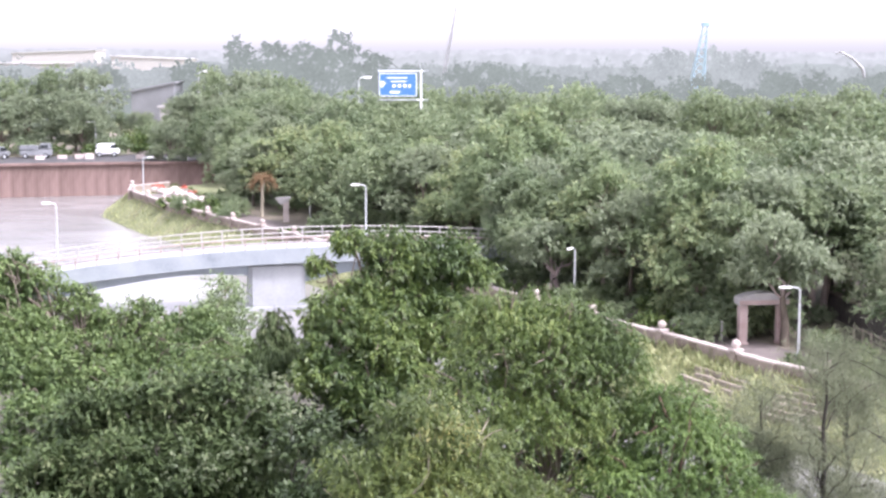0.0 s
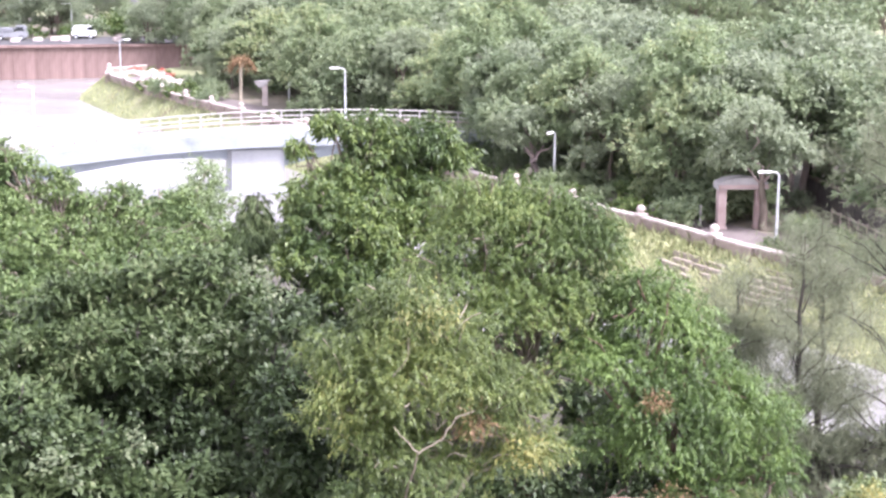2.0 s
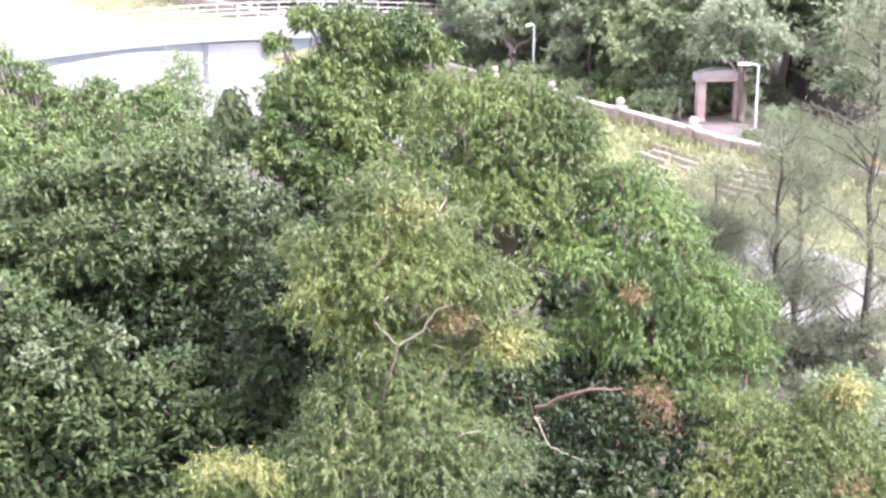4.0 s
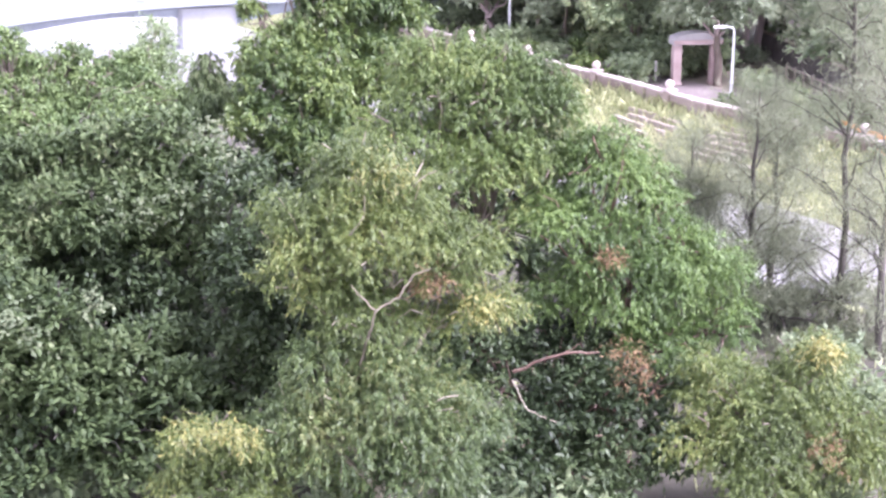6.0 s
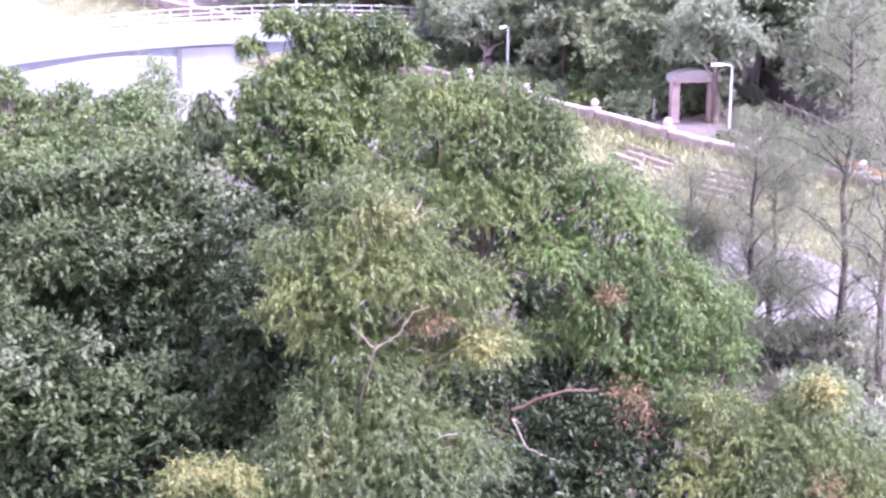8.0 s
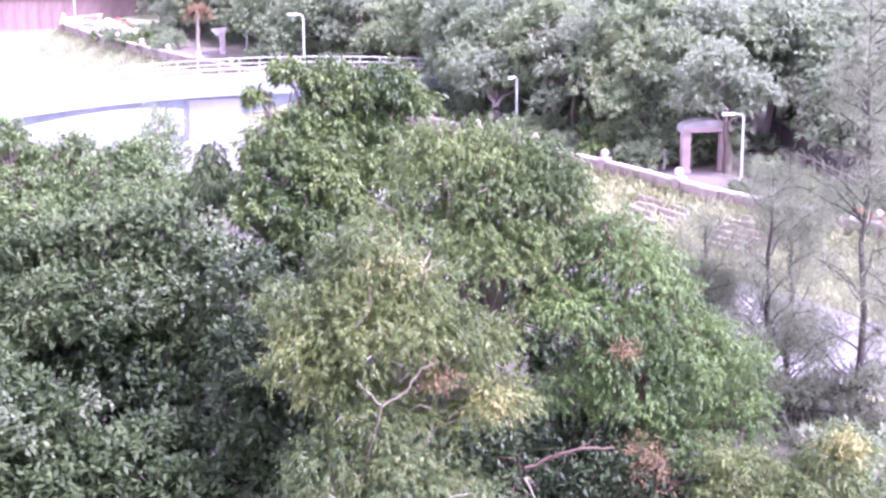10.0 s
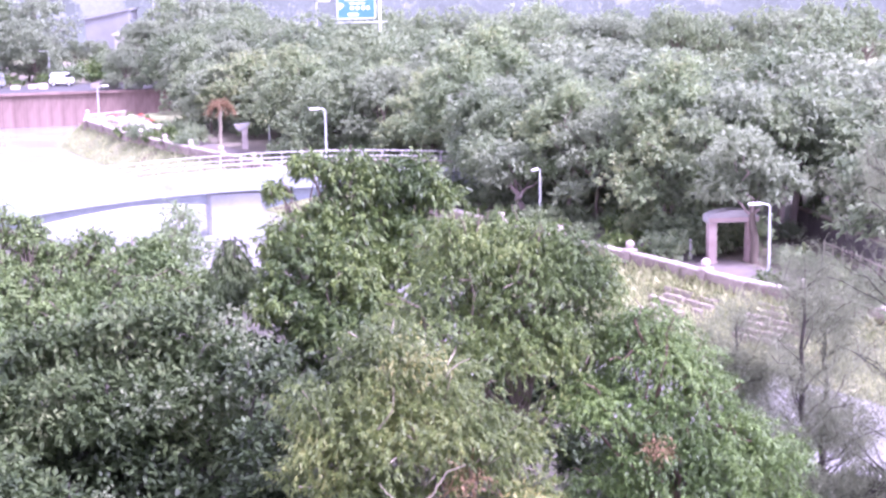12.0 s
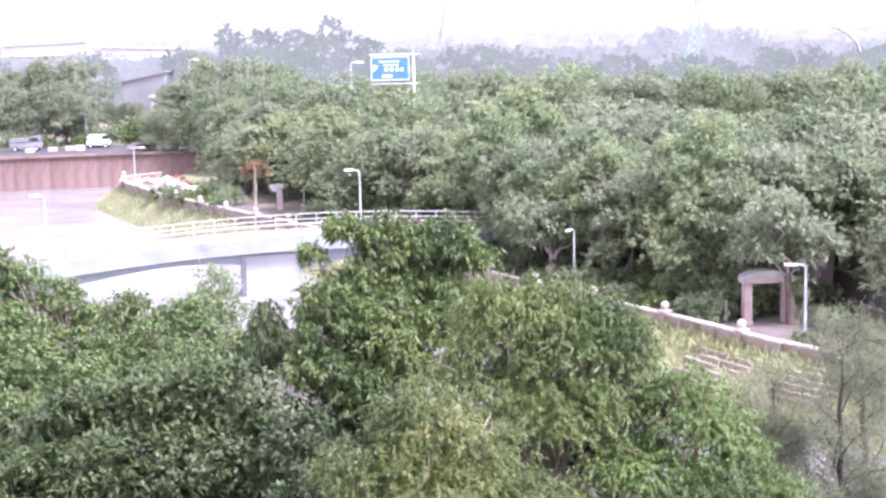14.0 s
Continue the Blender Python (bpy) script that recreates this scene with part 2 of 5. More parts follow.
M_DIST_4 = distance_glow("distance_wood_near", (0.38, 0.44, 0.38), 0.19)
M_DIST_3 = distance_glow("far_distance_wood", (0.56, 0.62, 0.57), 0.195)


def ground_material():
    m, n, l, p = material("grassy_earth")
    tc = n.new("ShaderNodeTexCoord")
    n1, n2 = n.new("ShaderNodeTexNoise"), n.new("ShaderNodeTexNoise")
    n1.inputs["Scale"].default_value, n1.inputs["Detail"].default_value = 0.35, 6
    n2.inputs["Scale"].default_value, n2.inputs["Detail"].default_value = 4.0, 4
    for k in (n1, n2):
        l.new(tc.outputs["Object"], k.inputs["Vector"])
    a = n.new("ShaderNodeMath")
    a.operation = 'MULTIPLY_ADD'
    a.inputs[1].default_value = 0.4
    l.new(n2.outputs["Fac"], a.inputs[0])
    l.new(n1.outputs["Fac"], a.inputs[2])
    r = ramp(n, [(0.5, (0.16, 0.13, 0.09)), (0.62, (0.15, 0.165, 0.08)), (0.75, (0.19, 0.21, 0.1)), (0.92, (0.25, 0.245, 0.15))])
    l.new(a.outputs[0], r.inputs[0])
    l.new(r.outputs[0], p.inputs["Base Color"])
    p.inputs["Roughness"].default_value = 0.9
    bp = n.new("ShaderNodeBump")
    bp.inputs["Strength"].default_value, bp.inputs["Distance"].default_value = 0.6, 0.08
    l.new(n2.outputs["Fac"], bp.inputs["Height"])
    l.new(bp.outputs[0], p.inputs["Normal"])
    return m


def water_material():
    m, n, l, p = material("silty_river_water")
    tc = n.new("ShaderNodeTexCoord")
    mp = n.new("ShaderNodeMapping")
    mp.inputs["Scale"].default_value = (0.5, 1.0, 1.0)
    l.new(tc.outputs["Object"], mp.inputs["Vector"])
    n1, n2 = n.new("ShaderNodeTexNoise"), n.new("ShaderNodeTexNoise")
    n1.inputs["Scale"].default_value, n1.inputs["Detail"].default_value = 0.12, 3
    n2.inputs["Scale"].default_value, n2.inputs["Detail"].default_value = 1.6, 5
    for k in (n1, n2):
        l.new(mp.outputs[0], k.inputs["Vector"])
    r = ramp(n, [(0.35, (0.17, 0.167, 0.163)), (0.65, (0.245, 0.24, 0.232))])
    l.new(n1.outputs["Fac"], r.inputs[0])
    l.new(r.outputs[0], p.inputs["Base Color"])
    p.inputs["Roughness"].default_value = 0.22
    p.inputs["IOR"].default_value = 1.33
    bp = n.new("ShaderNodeBump")
    bp.inputs["Strength"].default_value, bp.inputs["Distance"].default_value = 0.35, 0.05
    l.new(n2.outputs["Fac"], bp.inputs["Height"])
    l.new(bp.outputs[0], p.inputs["Normal"])
    return m


M_GROUND, M_WATER = ground_material(), water_material()


# ---- mesh helpers ----
def quick_mesh(name, verts, faces, mat, smooth=False):
    """A mesh from numpy arrays whose faces all have as many corners."""
    verts, faces = np.asarray(verts, np.float32), np.asarray(faces, np.int32)
    me = bpy.data.meshes.new(name)
    nf, k = faces.shape
    me.vertices.add(len(verts))
    me.vertices.foreach_set("co", verts.ravel())
    me.loops.add(nf * k)
    me.loops.foreach_set("vertex_index", faces.ravel())
    me.polygons.add(nf)
    me.polygons.foreach_set("loop_start", np.arange(0, nf * k, k, dtype=np.int32))
    me.update(calc_edges=True)
    me.polygons.foreach_set("use_smooth", np.full(nf, smooth, dtype=bool))
    me.materials.append(mat)
    return me


def attach(ob, parent):
    ob.parent = parent
    return ob


def part(name, bm, mat, parent, label=""):
    me = bpy.data.meshes.new(name)
    bm.to_mesh(me)
    bm.free()
    me.materials.append(mat)
    ob = new(name, me)
    if parent is not None:
        ob.parent = parent
    return tagged(ob, label)


def empty_at(name, m, label, category, group="", kind=""):
    ob = new(name)
    ob.empty_display_size = 0.3
    ob.matrix_basis = m
    return tagged(ob, label, category, group, kind)


def box(sx, sy, sz, x=0.0, y=0.0, z=0.0, bevel=0.0, bm=None, turn=0.0):
    """A bevelled block standing on z, centred on x, y."""
    one = bmesh.new()
    bmesh.ops.create_cube(one, size=1.0)
    bmesh.ops.scale(one, vec=(sx, sy, sz), verts=one.verts)
    if bevel:
        bmesh.ops.bevel(one, geom=one.edges[:], offset=bevel, segments=2, affect='EDGES')
    bmesh.ops.transform(one, matrix=pose(x, y, z + sz / 2, 0, 0, turn), verts=one.verts)
    if bm is None:
        return one
    me = bpy.data.meshes.new("tmp")
    one.to_mesh(me)
    one.free()
    bm.from_mesh(me)
    bpy.data.meshes.remove(me)
    return bm


def tube_arrays(points, radii, sides=7):
    pts = np.asarray(points, float)
    n = len(pts)
    tan = np.gradient(pts, axis=0)
    tan /= np.linalg.norm(tan, axis=1)[:, None] + 1e-9
    ref = np.where(np.abs(tan[:, 2:3]) > 0.9, np.array([[1.0, 0, 0]]), np.array([[0, 0, 1.0]]))
    a = np.cross(tan, ref)
    a /= np.linalg.norm(a, axis=1)[:, None] + 1e-9
    b = np.cross(tan, a)
    ang = np.linspace(0, 2 * math.pi, sides, endpoint=False)
    ring = (np.cos(ang)[None, :, None] * a[:, None] + np.sin(ang)[None, :, None] * b[:, None]) * np.asarray(radii)[:, None, None]
    v = (pts[:, None] + ring).reshape(-1, 3)
    f = [(i * sides + j, i * sides + (j + 1) % sides, (i + 1) * sides + (j + 1) % sides, (i + 1) * sides + j)
         for i in range(n - 1) for j in range(sides)]
    return v, np.array(f)


def tubes_mesh(name, runs, mat, sides=7):
    vs, fs, k = [], [], 0
    for pts, rad in runs:
        v, f = tube_arrays(pts, rad, sides)
        vs.append(v)
        fs.append(f + k)
        k += len(v)
    return quick_mesh(name, np.concatenate(vs), np.concatenate(fs), mat, True)


def tube(name, points, radii, mat, parent, sides=10, label=""):
    if not hasattr(radii, "__len__"):
        radii = [radii] * len(points)
    # closed ends
    p = [points[0], *points, points[-1]]
    r = [1e-4, *radii, 1e-4]
    v, f = tube_arrays([Vector(q) for q in p], r, sides)
    d = [Vector(q) for q in points]
    ob = new(name, quick_mesh(name, v, f, mat, False))
    if parent is not None:
        ob.parent = parent
    return tagged(ob, label)


def norm(a):
    return a / (np.linalg.norm(a, axis=-1, keepdims=True) + 1e-9)


def leaf_arrays(rng, pos, direct, length, width, up=0.75, fold=0.18):
    """Folded pointed leaves: base, two sides and a tip each."""
    n = len(pos)
    L = (length * rng.uniform(0.65, 1.25, n))[:, None]
    W = (width * rng.uniform(0.7, 1.2, n))[:, None]
    d = norm(direct)
    side = norm(np.cross(d, norm(rng.normal(size=(n, 3)) + np.array([0, 0, up * 3]))))
    nor = norm(np.cross(side, d))
    mid = pos + d * L * 0.45 + nor * W * fold
    v = np.stack([pos, mid + side * W * 0.5 - nor * W * fold * 2, pos + d * L - np.array([0, 0, 0.12]) * L, mid - side * W * 0.5 - nor * W * fold * 2], 1)
    return v.reshape(-1, 3), np.arange(n * 4).reshape(n, 4)


def sphere_dirs(rng, n, low=-0.6):
    u = rng.normal(size=(n * 3, 3))
    u = norm(u)
    return u[u[:, 2] > low][:n]


def crown_arrays(rng, lobes, leaves, length, width, sprig=12, droop=0.5, spread=0.55, reach=0.5, split=11, grain=0.45, inner=0.2, flat=0.8, up=0.75, under=-0.45):
    """Leaves on sprigs, sprigs on small clumps, clumps over the lobes of a crown."""
    lobes = np.asarray(lobes, float)
    area = lobes[:, 3] ** 2
    sub = []
    for (x, y, z, r), share in zip(lobes, area / area.sum()):
        k = split
        u = sphere_dirs(rng, k, -0.5)
        rr = r * grain * rng.uniform(0.7, 1.25, (len(u), 1))
        c = np.array([x, y, z]) + u * np.array([1, 1, 0.9]) * (r - rr * 0.8) * rng.uniform(0.8, 1.12, (len(u), 1))
        sub.append(np.column_stack([c, rr[:, 0], np.full(len(u), share / len(u))]))
        sub.append(np.array([[x, y, z, r * 0.7, share * inner]]))
    sub = np.concatenate(sub)
    w = sub[:, 4] / sub[:, 4].sum()
    ns = int(leaves / sprig)
    pick = rng.choice(len(sub), ns, p=w)
    u = sphere_dirs(rng, ns * 2, under)[:ns] * np.array([1.0, 1.0, flat])
    rad = sub[pick, 3:4] * rng.uniform(0.45, 1.0, (ns, 1)) ** 0.5 * rng.uniform(0.85, 1.1, (ns, 1))
    base = sub[pick, :3] + u * rad
    axis = norm(u * 0.8 + rng.normal(size=(ns, 3)) * 0.35 + np.array([0, 0, 0.25 - droop]))
    t = np.tile(np.linspace(0.05, 1, sprig), ns)[:, None]
    b, a = np.repeat(base, sprig, 0), np.repeat(axis, sprig, 0)
    n = len(b)
    pos = b + a * t * reach * rng.uniform(0.7, 1.2, (n, 1)) - np.array([0, 0, droop * 0.5 * reach]) * t ** 2
    direct = a * 0.55 + rng.normal(size=(n, 3)) * spread - np.array([0, 0, droop])
    return leaf_arrays(rng, pos, direct, length, width, up)


def limb(rng, a, b, ra, rb, wob=0.12, n=6):
    a, b = np.asarray(a, float), np.asarray(b, float)
    t = np.linspace(0, 1, n)[:, None]
    d = np.linalg.norm(b - a)
    p = a + (b - a) * t + rng.normal(size=(n, 3)) * wob * d * 0.25 * np.sin(math.pi * t)
    p[:, 2] += np.sin(math.pi * t[:, 0]) * 0.08 * d
    return p, np.linspace(ra, rb, n)


def tree(seed, base, lobes, leaf_mat, bark, leaves, length, width, label, trunk_r=0.2, category="tree", group="", extra=(), twigs=6, merged=False, **kw):
    """A tree: tapered trunk, limbs to every lobe, leafy crown. lobes are x, y, z, r in world metres."""
    rng = np.random.default_rng(seed)
    root = empty_at("tree", pose(*base), label, category, group)
    lo = np.asarray(lobes, float) - np.array([*base, 0])
    mean = np.average(lo[:, :3], axis=0, weights=lo[:, 3])
    fork = np.array([mean[0] * 0.4, mean[1] * 0.4, max(0.8, mean[2] * 0.55)])
    tp, tr = limb(rng, (0, 0, -0.3), fork, trunk_r, trunk_r * 0.7, 0.08)
    tr[0] *= 1.4
    whole = [(tp, tr)]
    for x, y, z, r in lo:
        p, q = limb(rng, fork, (x, y, z), trunk_r * 0.5, trunk_r * 0.18, 0.2)
        runs = [(p, q)]
        for _ in range(twigs):
            e = np.array([x, y, z]) + sphere_dirs(rng, 6, -0.3)[0] * r * 0.95
            s = p[rng.integers(2, len(p))]
            runs.append(limb(rng, s, e, trunk_r * 0.2, 0.012, 0.25))
        if merged:
            whole += runs
        else:
            attach(new("limb", tubes_mesh("limb", runs, bark, 6)), root)
    attach(new("trunk", tubes_mesh("trunk", whole, bark, 5 if merged else 9)), root)
    for nm, pts, rad, mt in extra:
        q = np.asarray(pts, float) - np.asarray(base)
        fine = np.linspace(0, len(q) - 1, 4 * len(q))
        q = np.stack([np.interp(fine, np.arange(len(q)), q[:, k]) for k in range(3)], 1) + rng.normal(size=(len(fine), 3)) * 0.012
        attach(new(nm, tubes_mesh(nm, [(q, np.linspace(*rad, len(q)))], mt, 7)), root)
    v, f = crown_arrays(rng, lo, leaves, length, width, **kw)
    attach(new("crown", quick_mesh("crown", v, f, leaf_mat)), root)
    return root


# ---- ground and river ----
RIVER_TOP = -2.4
FAR_BANK = [(45, 33), (21.5, 74.2), (16.9, 80.7), (13.9, 86.7), (8.4, 96.0), (3.4, 105.8), (-2.5, 118.5), (-14.6, 139.5), (-19.8, 147.9), (-29.2, 164.5), (-36.7, 180.5), (-37.5, 186.0), (-33, 193)]
WALL_LINE = [(-22, 214), (-34, 207.5), (-45, 206), (-60, 202.5), (-130, 190)]
NEAR_BANK = [(-140, 150), (-80, 138), (-45, 118), (-30, 106), (-15, 90), (0, 67), (15, 50), (30, 36), (40, 12)]
RIVER = FAR_BANK + WALL_LINE + NEAR_BANK


def seg_dist(px, py, a, b):
    ax, ay, bx, by = *a, *b
    t = np.clip(((px - ax) * (bx - ax) + (py - ay) * (by - ay)) / ((bx - ax) ** 2 + (by - ay) ** 2), 0, 1)
    return np.hypot(px - ax - t * (bx - ax), py - ay - t * (by - ay))


def in_river(px, py):
    inside = np.zeros(np.shape(px), bool)
    for (ax, ay), (bx, by) in zip(RIVER, RIVER[1:] + RIVER[:1]):
        cross = (ay > py) != (by > py)
        xs = ax + (py - ay) * (bx - ax) / (by - ay if by != ay else 1e-9)
        inside ^= cross & (px < xs)
    return inside


def ground_height(px, py):
    px, py = np.asarray(px, float), np.asarray(py, float)
    soft = np.full(px.shape, 1e9)
    for line in (FAR_BANK, NEAR_BANK):
        for a, b in zip(line, line[1:]):
            soft = np.minimum(soft, seg_dist(px, py, a, b))
    hard = np.full(px.shape, 1e9)
    for a, b in zip(WALL_LINE, WALL_LINE[1:]):
        hard = np.minimum(hard, seg_dist(px, py, a, b))
    depth = -np.minimum(np.minimum(soft * np.where(py > 112, 0.74, 0.55), 4.5), hard * 4.5)
    wx = np.array([p[0] for p in WALL_LINE[::-1]])
    wy = np.array([p[1] for p in WALL_LINE[::-1]])
    edge = np.interp(px, wx, wy)
    raised = np.where(px < -22, np.clip((py - edge - 0.4) / 0.8, 0, 1) * 2.0, np.clip((py - 205) / 25, 0, 1) * 2.0)
    inside = in_river(px, py) | ((px < -20) & (py > 185) & in_river(px, py - 1.3))
    depth = np.where(hard < 1.5, -4.5, depth)
    return np.where(inside, depth, raised)


def spaced(lo, hi, fine_lo, fine_hi, step):
    mid = list(np.arange(fine_lo, fine_hi + 0.01, step))
    left, right, s = [], [], step
    x = fine_lo
    while x > lo:
        s *= 1.35
        x -= s
        left.append(max(x, lo))
    x, s = fine_hi, step
    while x < hi:
        s *= 1.35
        x += s
        right.append(min(x, hi))
    return np.array(left[::-1] + mid + right)


gx, gy = spaced(-4000, 4000, -75, 50, 0.8), spaced(-600, 4500, 28, 222, 0.8)
GX, GY = np.meshgrid(gx, gy)
GZ = ground_height(GX, GY)
rng0 = np.random.default_rng(5)
GZ = GZ + np.where((GX > -75) & (GX < 50) & (GY > 28) & (GY < 222), rng0.normal(size=GZ.shape) * 0.03, 0)
nx, ny = len(gx), len(gy)
idx = np.arange(nx * ny).reshape(ny, nx)
quads = np.stack([idx[:-1, :-1], idx[:-1, 1:], idx[1:, 1:], idx[1:, :-1]], -1).reshape(-1, 4)
ground = new("ground", quick_mesh("ground", np.stack([GX, GY, GZ], -1).reshape(-1, 3), quads, M_GROUND, True))
tagged(ground, "grassy riverside earth sloping down to the river", "ground", kind="structure")
water = new("water", quick_mesh("water", [(-300, -40, RIVER_TOP), (120, -40, RIVER_TOP), (120, 230, RIVER_TOP), (-300, 230, RIVER_TOP)], [(0, 1, 2, 3)], M_WATER))
tagged(water, "pale silty river reflecting the white sky", "river", kind="structure")


# ---- brown sheet-pile river wall ----
def river_wall():
    root = empty_at("wall_river", pose(0, 0, 0), "rust-brown sheet-pile retaining wall beside the river", "retaining wall", kind="structure")
    panel = None
    for (ax, ay), (bx, by) in zip(WALL_LINE, WALL_LINE[1:]):
        d = math.hypot(bx - ax, by - ay)
        ang = math.degrees(math.atan2(by - ay, bx - ax))
        k = int(round(d / 1.6))
        for i in range(k):
            t = (i + 0.5) / k
            x, y = ax + (bx - ax) * t, ay + (by - ay) * t
            if panel is None:
                bm = bmesh.new()
                prof = [(-0.8, 0.0), (-0.55, 0.0), (-0.4, 0.04), (0.4, 0.04), (0.55, 0.0), (0.8, 0.0), (0.8, -0.15), (-0.8, -0.15)]
                rows = [[bm.verts.new((px, py, z)) for px, py in prof] for z in (-4.0, 1.75)]
                for j in range(len(prof)):
                    q = (j + 1) % len(prof)
                    bm.faces.new((rows[0][j], rows[0][q], rows[1][q], rows[1][j]))
                bm.faces.new(rows[1])
                ob = part("panel", bm, M_SHEET, root)
                panel = ob.data
            else:
                ob = new("panel", panel)
                ob.parent = root
            ob.matrix_basis = pose(x, y, 0, 0, 0, ang) @ Matrix.Diagonal((d / k / 1.6, 1, 1, 1))
        mx, my = (ax + bx) / 2, (ay + by) / 2
        part("capping_beam", box(d + 0.2, 0.7, 0.35, 0, 0, 0, 0.03), M_SHEET, root).matrix_basis = pose(mx, my, 1.74, 0, 0, ang)
    return root


river_wall()


# ---- promenade parapet with piers and stone balls ----
def polyline_at(line, s):
    for a, b in zip(line, line[1:]):
        d = math.hypot(b[0] - a[0], b[1] - a[1])
        if s <= d:
            t = s / d
            return a[0] + (b[0] - a[0]) * t, a[1] + (b[1] - a[1]) * t, math.degrees(math.atan2(b[1] - a[1], b[0] - a[0]))
        s -= d
    return (*line[-1], math.degrees(math.atan2(b[1] - a[1], b[0] - a[0])))


def length_of(line):
    return sum(math.hypot(b[0] - a[0], b[1] - a[1]) for a, b in zip(line, line[1:]))


def ball_bm(r, z):
    bm = bmesh.new()
    bmesh.ops.create_icosphere(bm, subdivisions=3, radius=r, matrix=pose(0, 0, z))
    for f in bm.faces:
        f.smooth = True
    return bm


PIER = None


def pier(x, y, ang):
    global PIER
    m = pose(x, y, 0, 0, 0, ang)
    if PIER is None:
        PIER = empty_at("parapet_pier", m, "square pale stone pier topped with a round ball", "pier", "parapet piers")
        part("shaft", box(0.5, 0.5, 1.35, 0, 0, -0.6, 0.02), M_WALLSTONE, PIER)
        part("cap", box(0.66, 0.66, 0.13, 0, 0, 0.75, 0.03), M_COPING, PIER, "pale stone cap")
        part("ball", ball_bm(0.25, 1.12), M_COPING, PIER, "weathered stone ball")
    else:
        copy_thing(PIER, m)


COPE, WALLB = {}, {}


def parapet(line, bay, label):
    root = empty_at("parapet_wall", pose(0, 0, 0), label, "parapet wall", "riverside parapets")
    total = length_of(line)
    k = int(total / bay)
    for i in range(k):
        x, y, ang = polyline_at(line, (i + 0.5) * bay)
        if "w" not in WALLB:
            ob = part("wall_panel", box(1.0, 0.26, 1.2, 0, 0, -0.6, 0.0), M_WALLSTONE, root)
            WALLB["w"] = ob.data
        else:
            ob = attach(new("wall_panel", WALLB["w"]), root)
        ob.matrix_basis = pose(x, y, 0, 0, 0, ang) @ Matrix.Diagonal((bay * 0.97, 1, 1, 1))
        rnd = random.Random(i * 7 + int(total))
        for j in range(3):
            x, y, ang = polyline_at(line, (i + (j + 0.5) / 3) * bay)
            if "c" not in COPE:
                ob = part("coping_stone", box(1.0, 0.46, 0.12, 0, 0, 0, 0.025), M_COPING, root)
                COPE["c"] = ob.data
            else:
                ob = attach(new("coping_stone", COPE["c"]), root)
            ob.matrix_basis = pose(x, y, 0.6 + rnd.uniform(-0.015, 0.015), 0, 0, ang + rnd.uniform(-0.6, 0.6)) @ Matrix.Diagonal((bay / 3 * 0.98, 1, 1, 1))
        if i % 2 == 0:
            x, y, ang = polyline_at(line, i * bay)
            pier(x, y, ang)
    return root


parapet([(30, 59.4), (21.5, 74.2), (16.9, 80.7), (13.9, 86.7), (8.4, 96.0), (3.4, 105.8), (1.5, 110)], 3.4, "low stained stone parapet along the riverside promenade")
parapet([(-6.5, 125.5), (-14.6, 139.5), (-19.8, 147.9), (-29.2, 164.5), (-36.7, 180.5), (-37.5, 186.0), (-33, 193)], 3.4, "low pale stone parapet above the grassy bank")


# promenade paving, a strip behind the parapets
def paving(line, width):
    vs, fs = [], []
    for i, (x, y) in enumerate(line):
        a = line[max(0, i - 1)]
        b = line[min(len(line) - 1, i + 1)]
        d = Vector((b[0] - a[0], b[1] - a[1])).normalized()
        n = Vector((d.y, -d.x))
        for o, z in ((0.2, -0.2), (0.2, 0.08), (width, 0.08), (width, -0.2)):
            vs.append((x + n.x * o, y + n.y * o, z))
    for i in range(len(line) - 1):
        for j in range(3):
            fs.append((i * 4 + j, i * 4 + j + 1, i * 4 + j + 5, i * 4 + j + 4))
    ob = new("pavement", quick_mesh("pavement", vs, fs, M_PAVE))
    return tagged(ob, "pinkish paved riverside promenade under the trees", "pavement", kind="structure")


paving([(30, 59.4), (21.5, 74.2), (16.9, 80.7), (13.9, 86.7), (8.4, 96.0), (3.4, 105.8), (-2.5, 118.5), (-14.6, 139.5), (-19.8, 147.9), (-29.2, 164.5), (-36.7, 180.5)], 5.0)

def litter(line, near, far, z, label, mat=M_LITTER):
    vs, fs = [], []
    for i, (x, y) in enumerate(line):
        a = line[max(0, i - 1)]
        c = line[min(len(line) - 1, i + 1)]
        d = Vector((c[0] - a[0], c[1] - a[1])).normalized()
        n = Vector((d.y, -d.x))
        for o in np.linspace(near, far, 6):
            vs.append((x + n.x * o, y + n.y * o, z))
    for i in range(len(line) - 1):
        for j in range(5):
            fs.append((i * 6 + j, i * 6 + j + 1, i * 6 + j + 7, i * 6 + j + 6))
    return tagged(new("ground", quick_mesh("ground", vs, fs, mat)), label, "ground", kind="structure")


litter([(30, 59.4), (21.5, 74.2), (16.9, 80.7), (13.9, 86.7), (8.4, 96.0), (3.4, 105.8), (-2.5, 118.5), (-14.6, 139.5), (-19.8, 147.9), (-29.2, 164.5), (-33.0, 176.0)], 5.0, 48.0, 0.06, "brown leaf litter under the trees")
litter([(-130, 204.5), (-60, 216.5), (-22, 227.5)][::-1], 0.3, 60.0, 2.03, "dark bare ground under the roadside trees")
litter(NEAR_BANK[2:], 0.8, 62.0, 0.05, "bare soil under the near trees, darkened for their shade", M_SOIL)


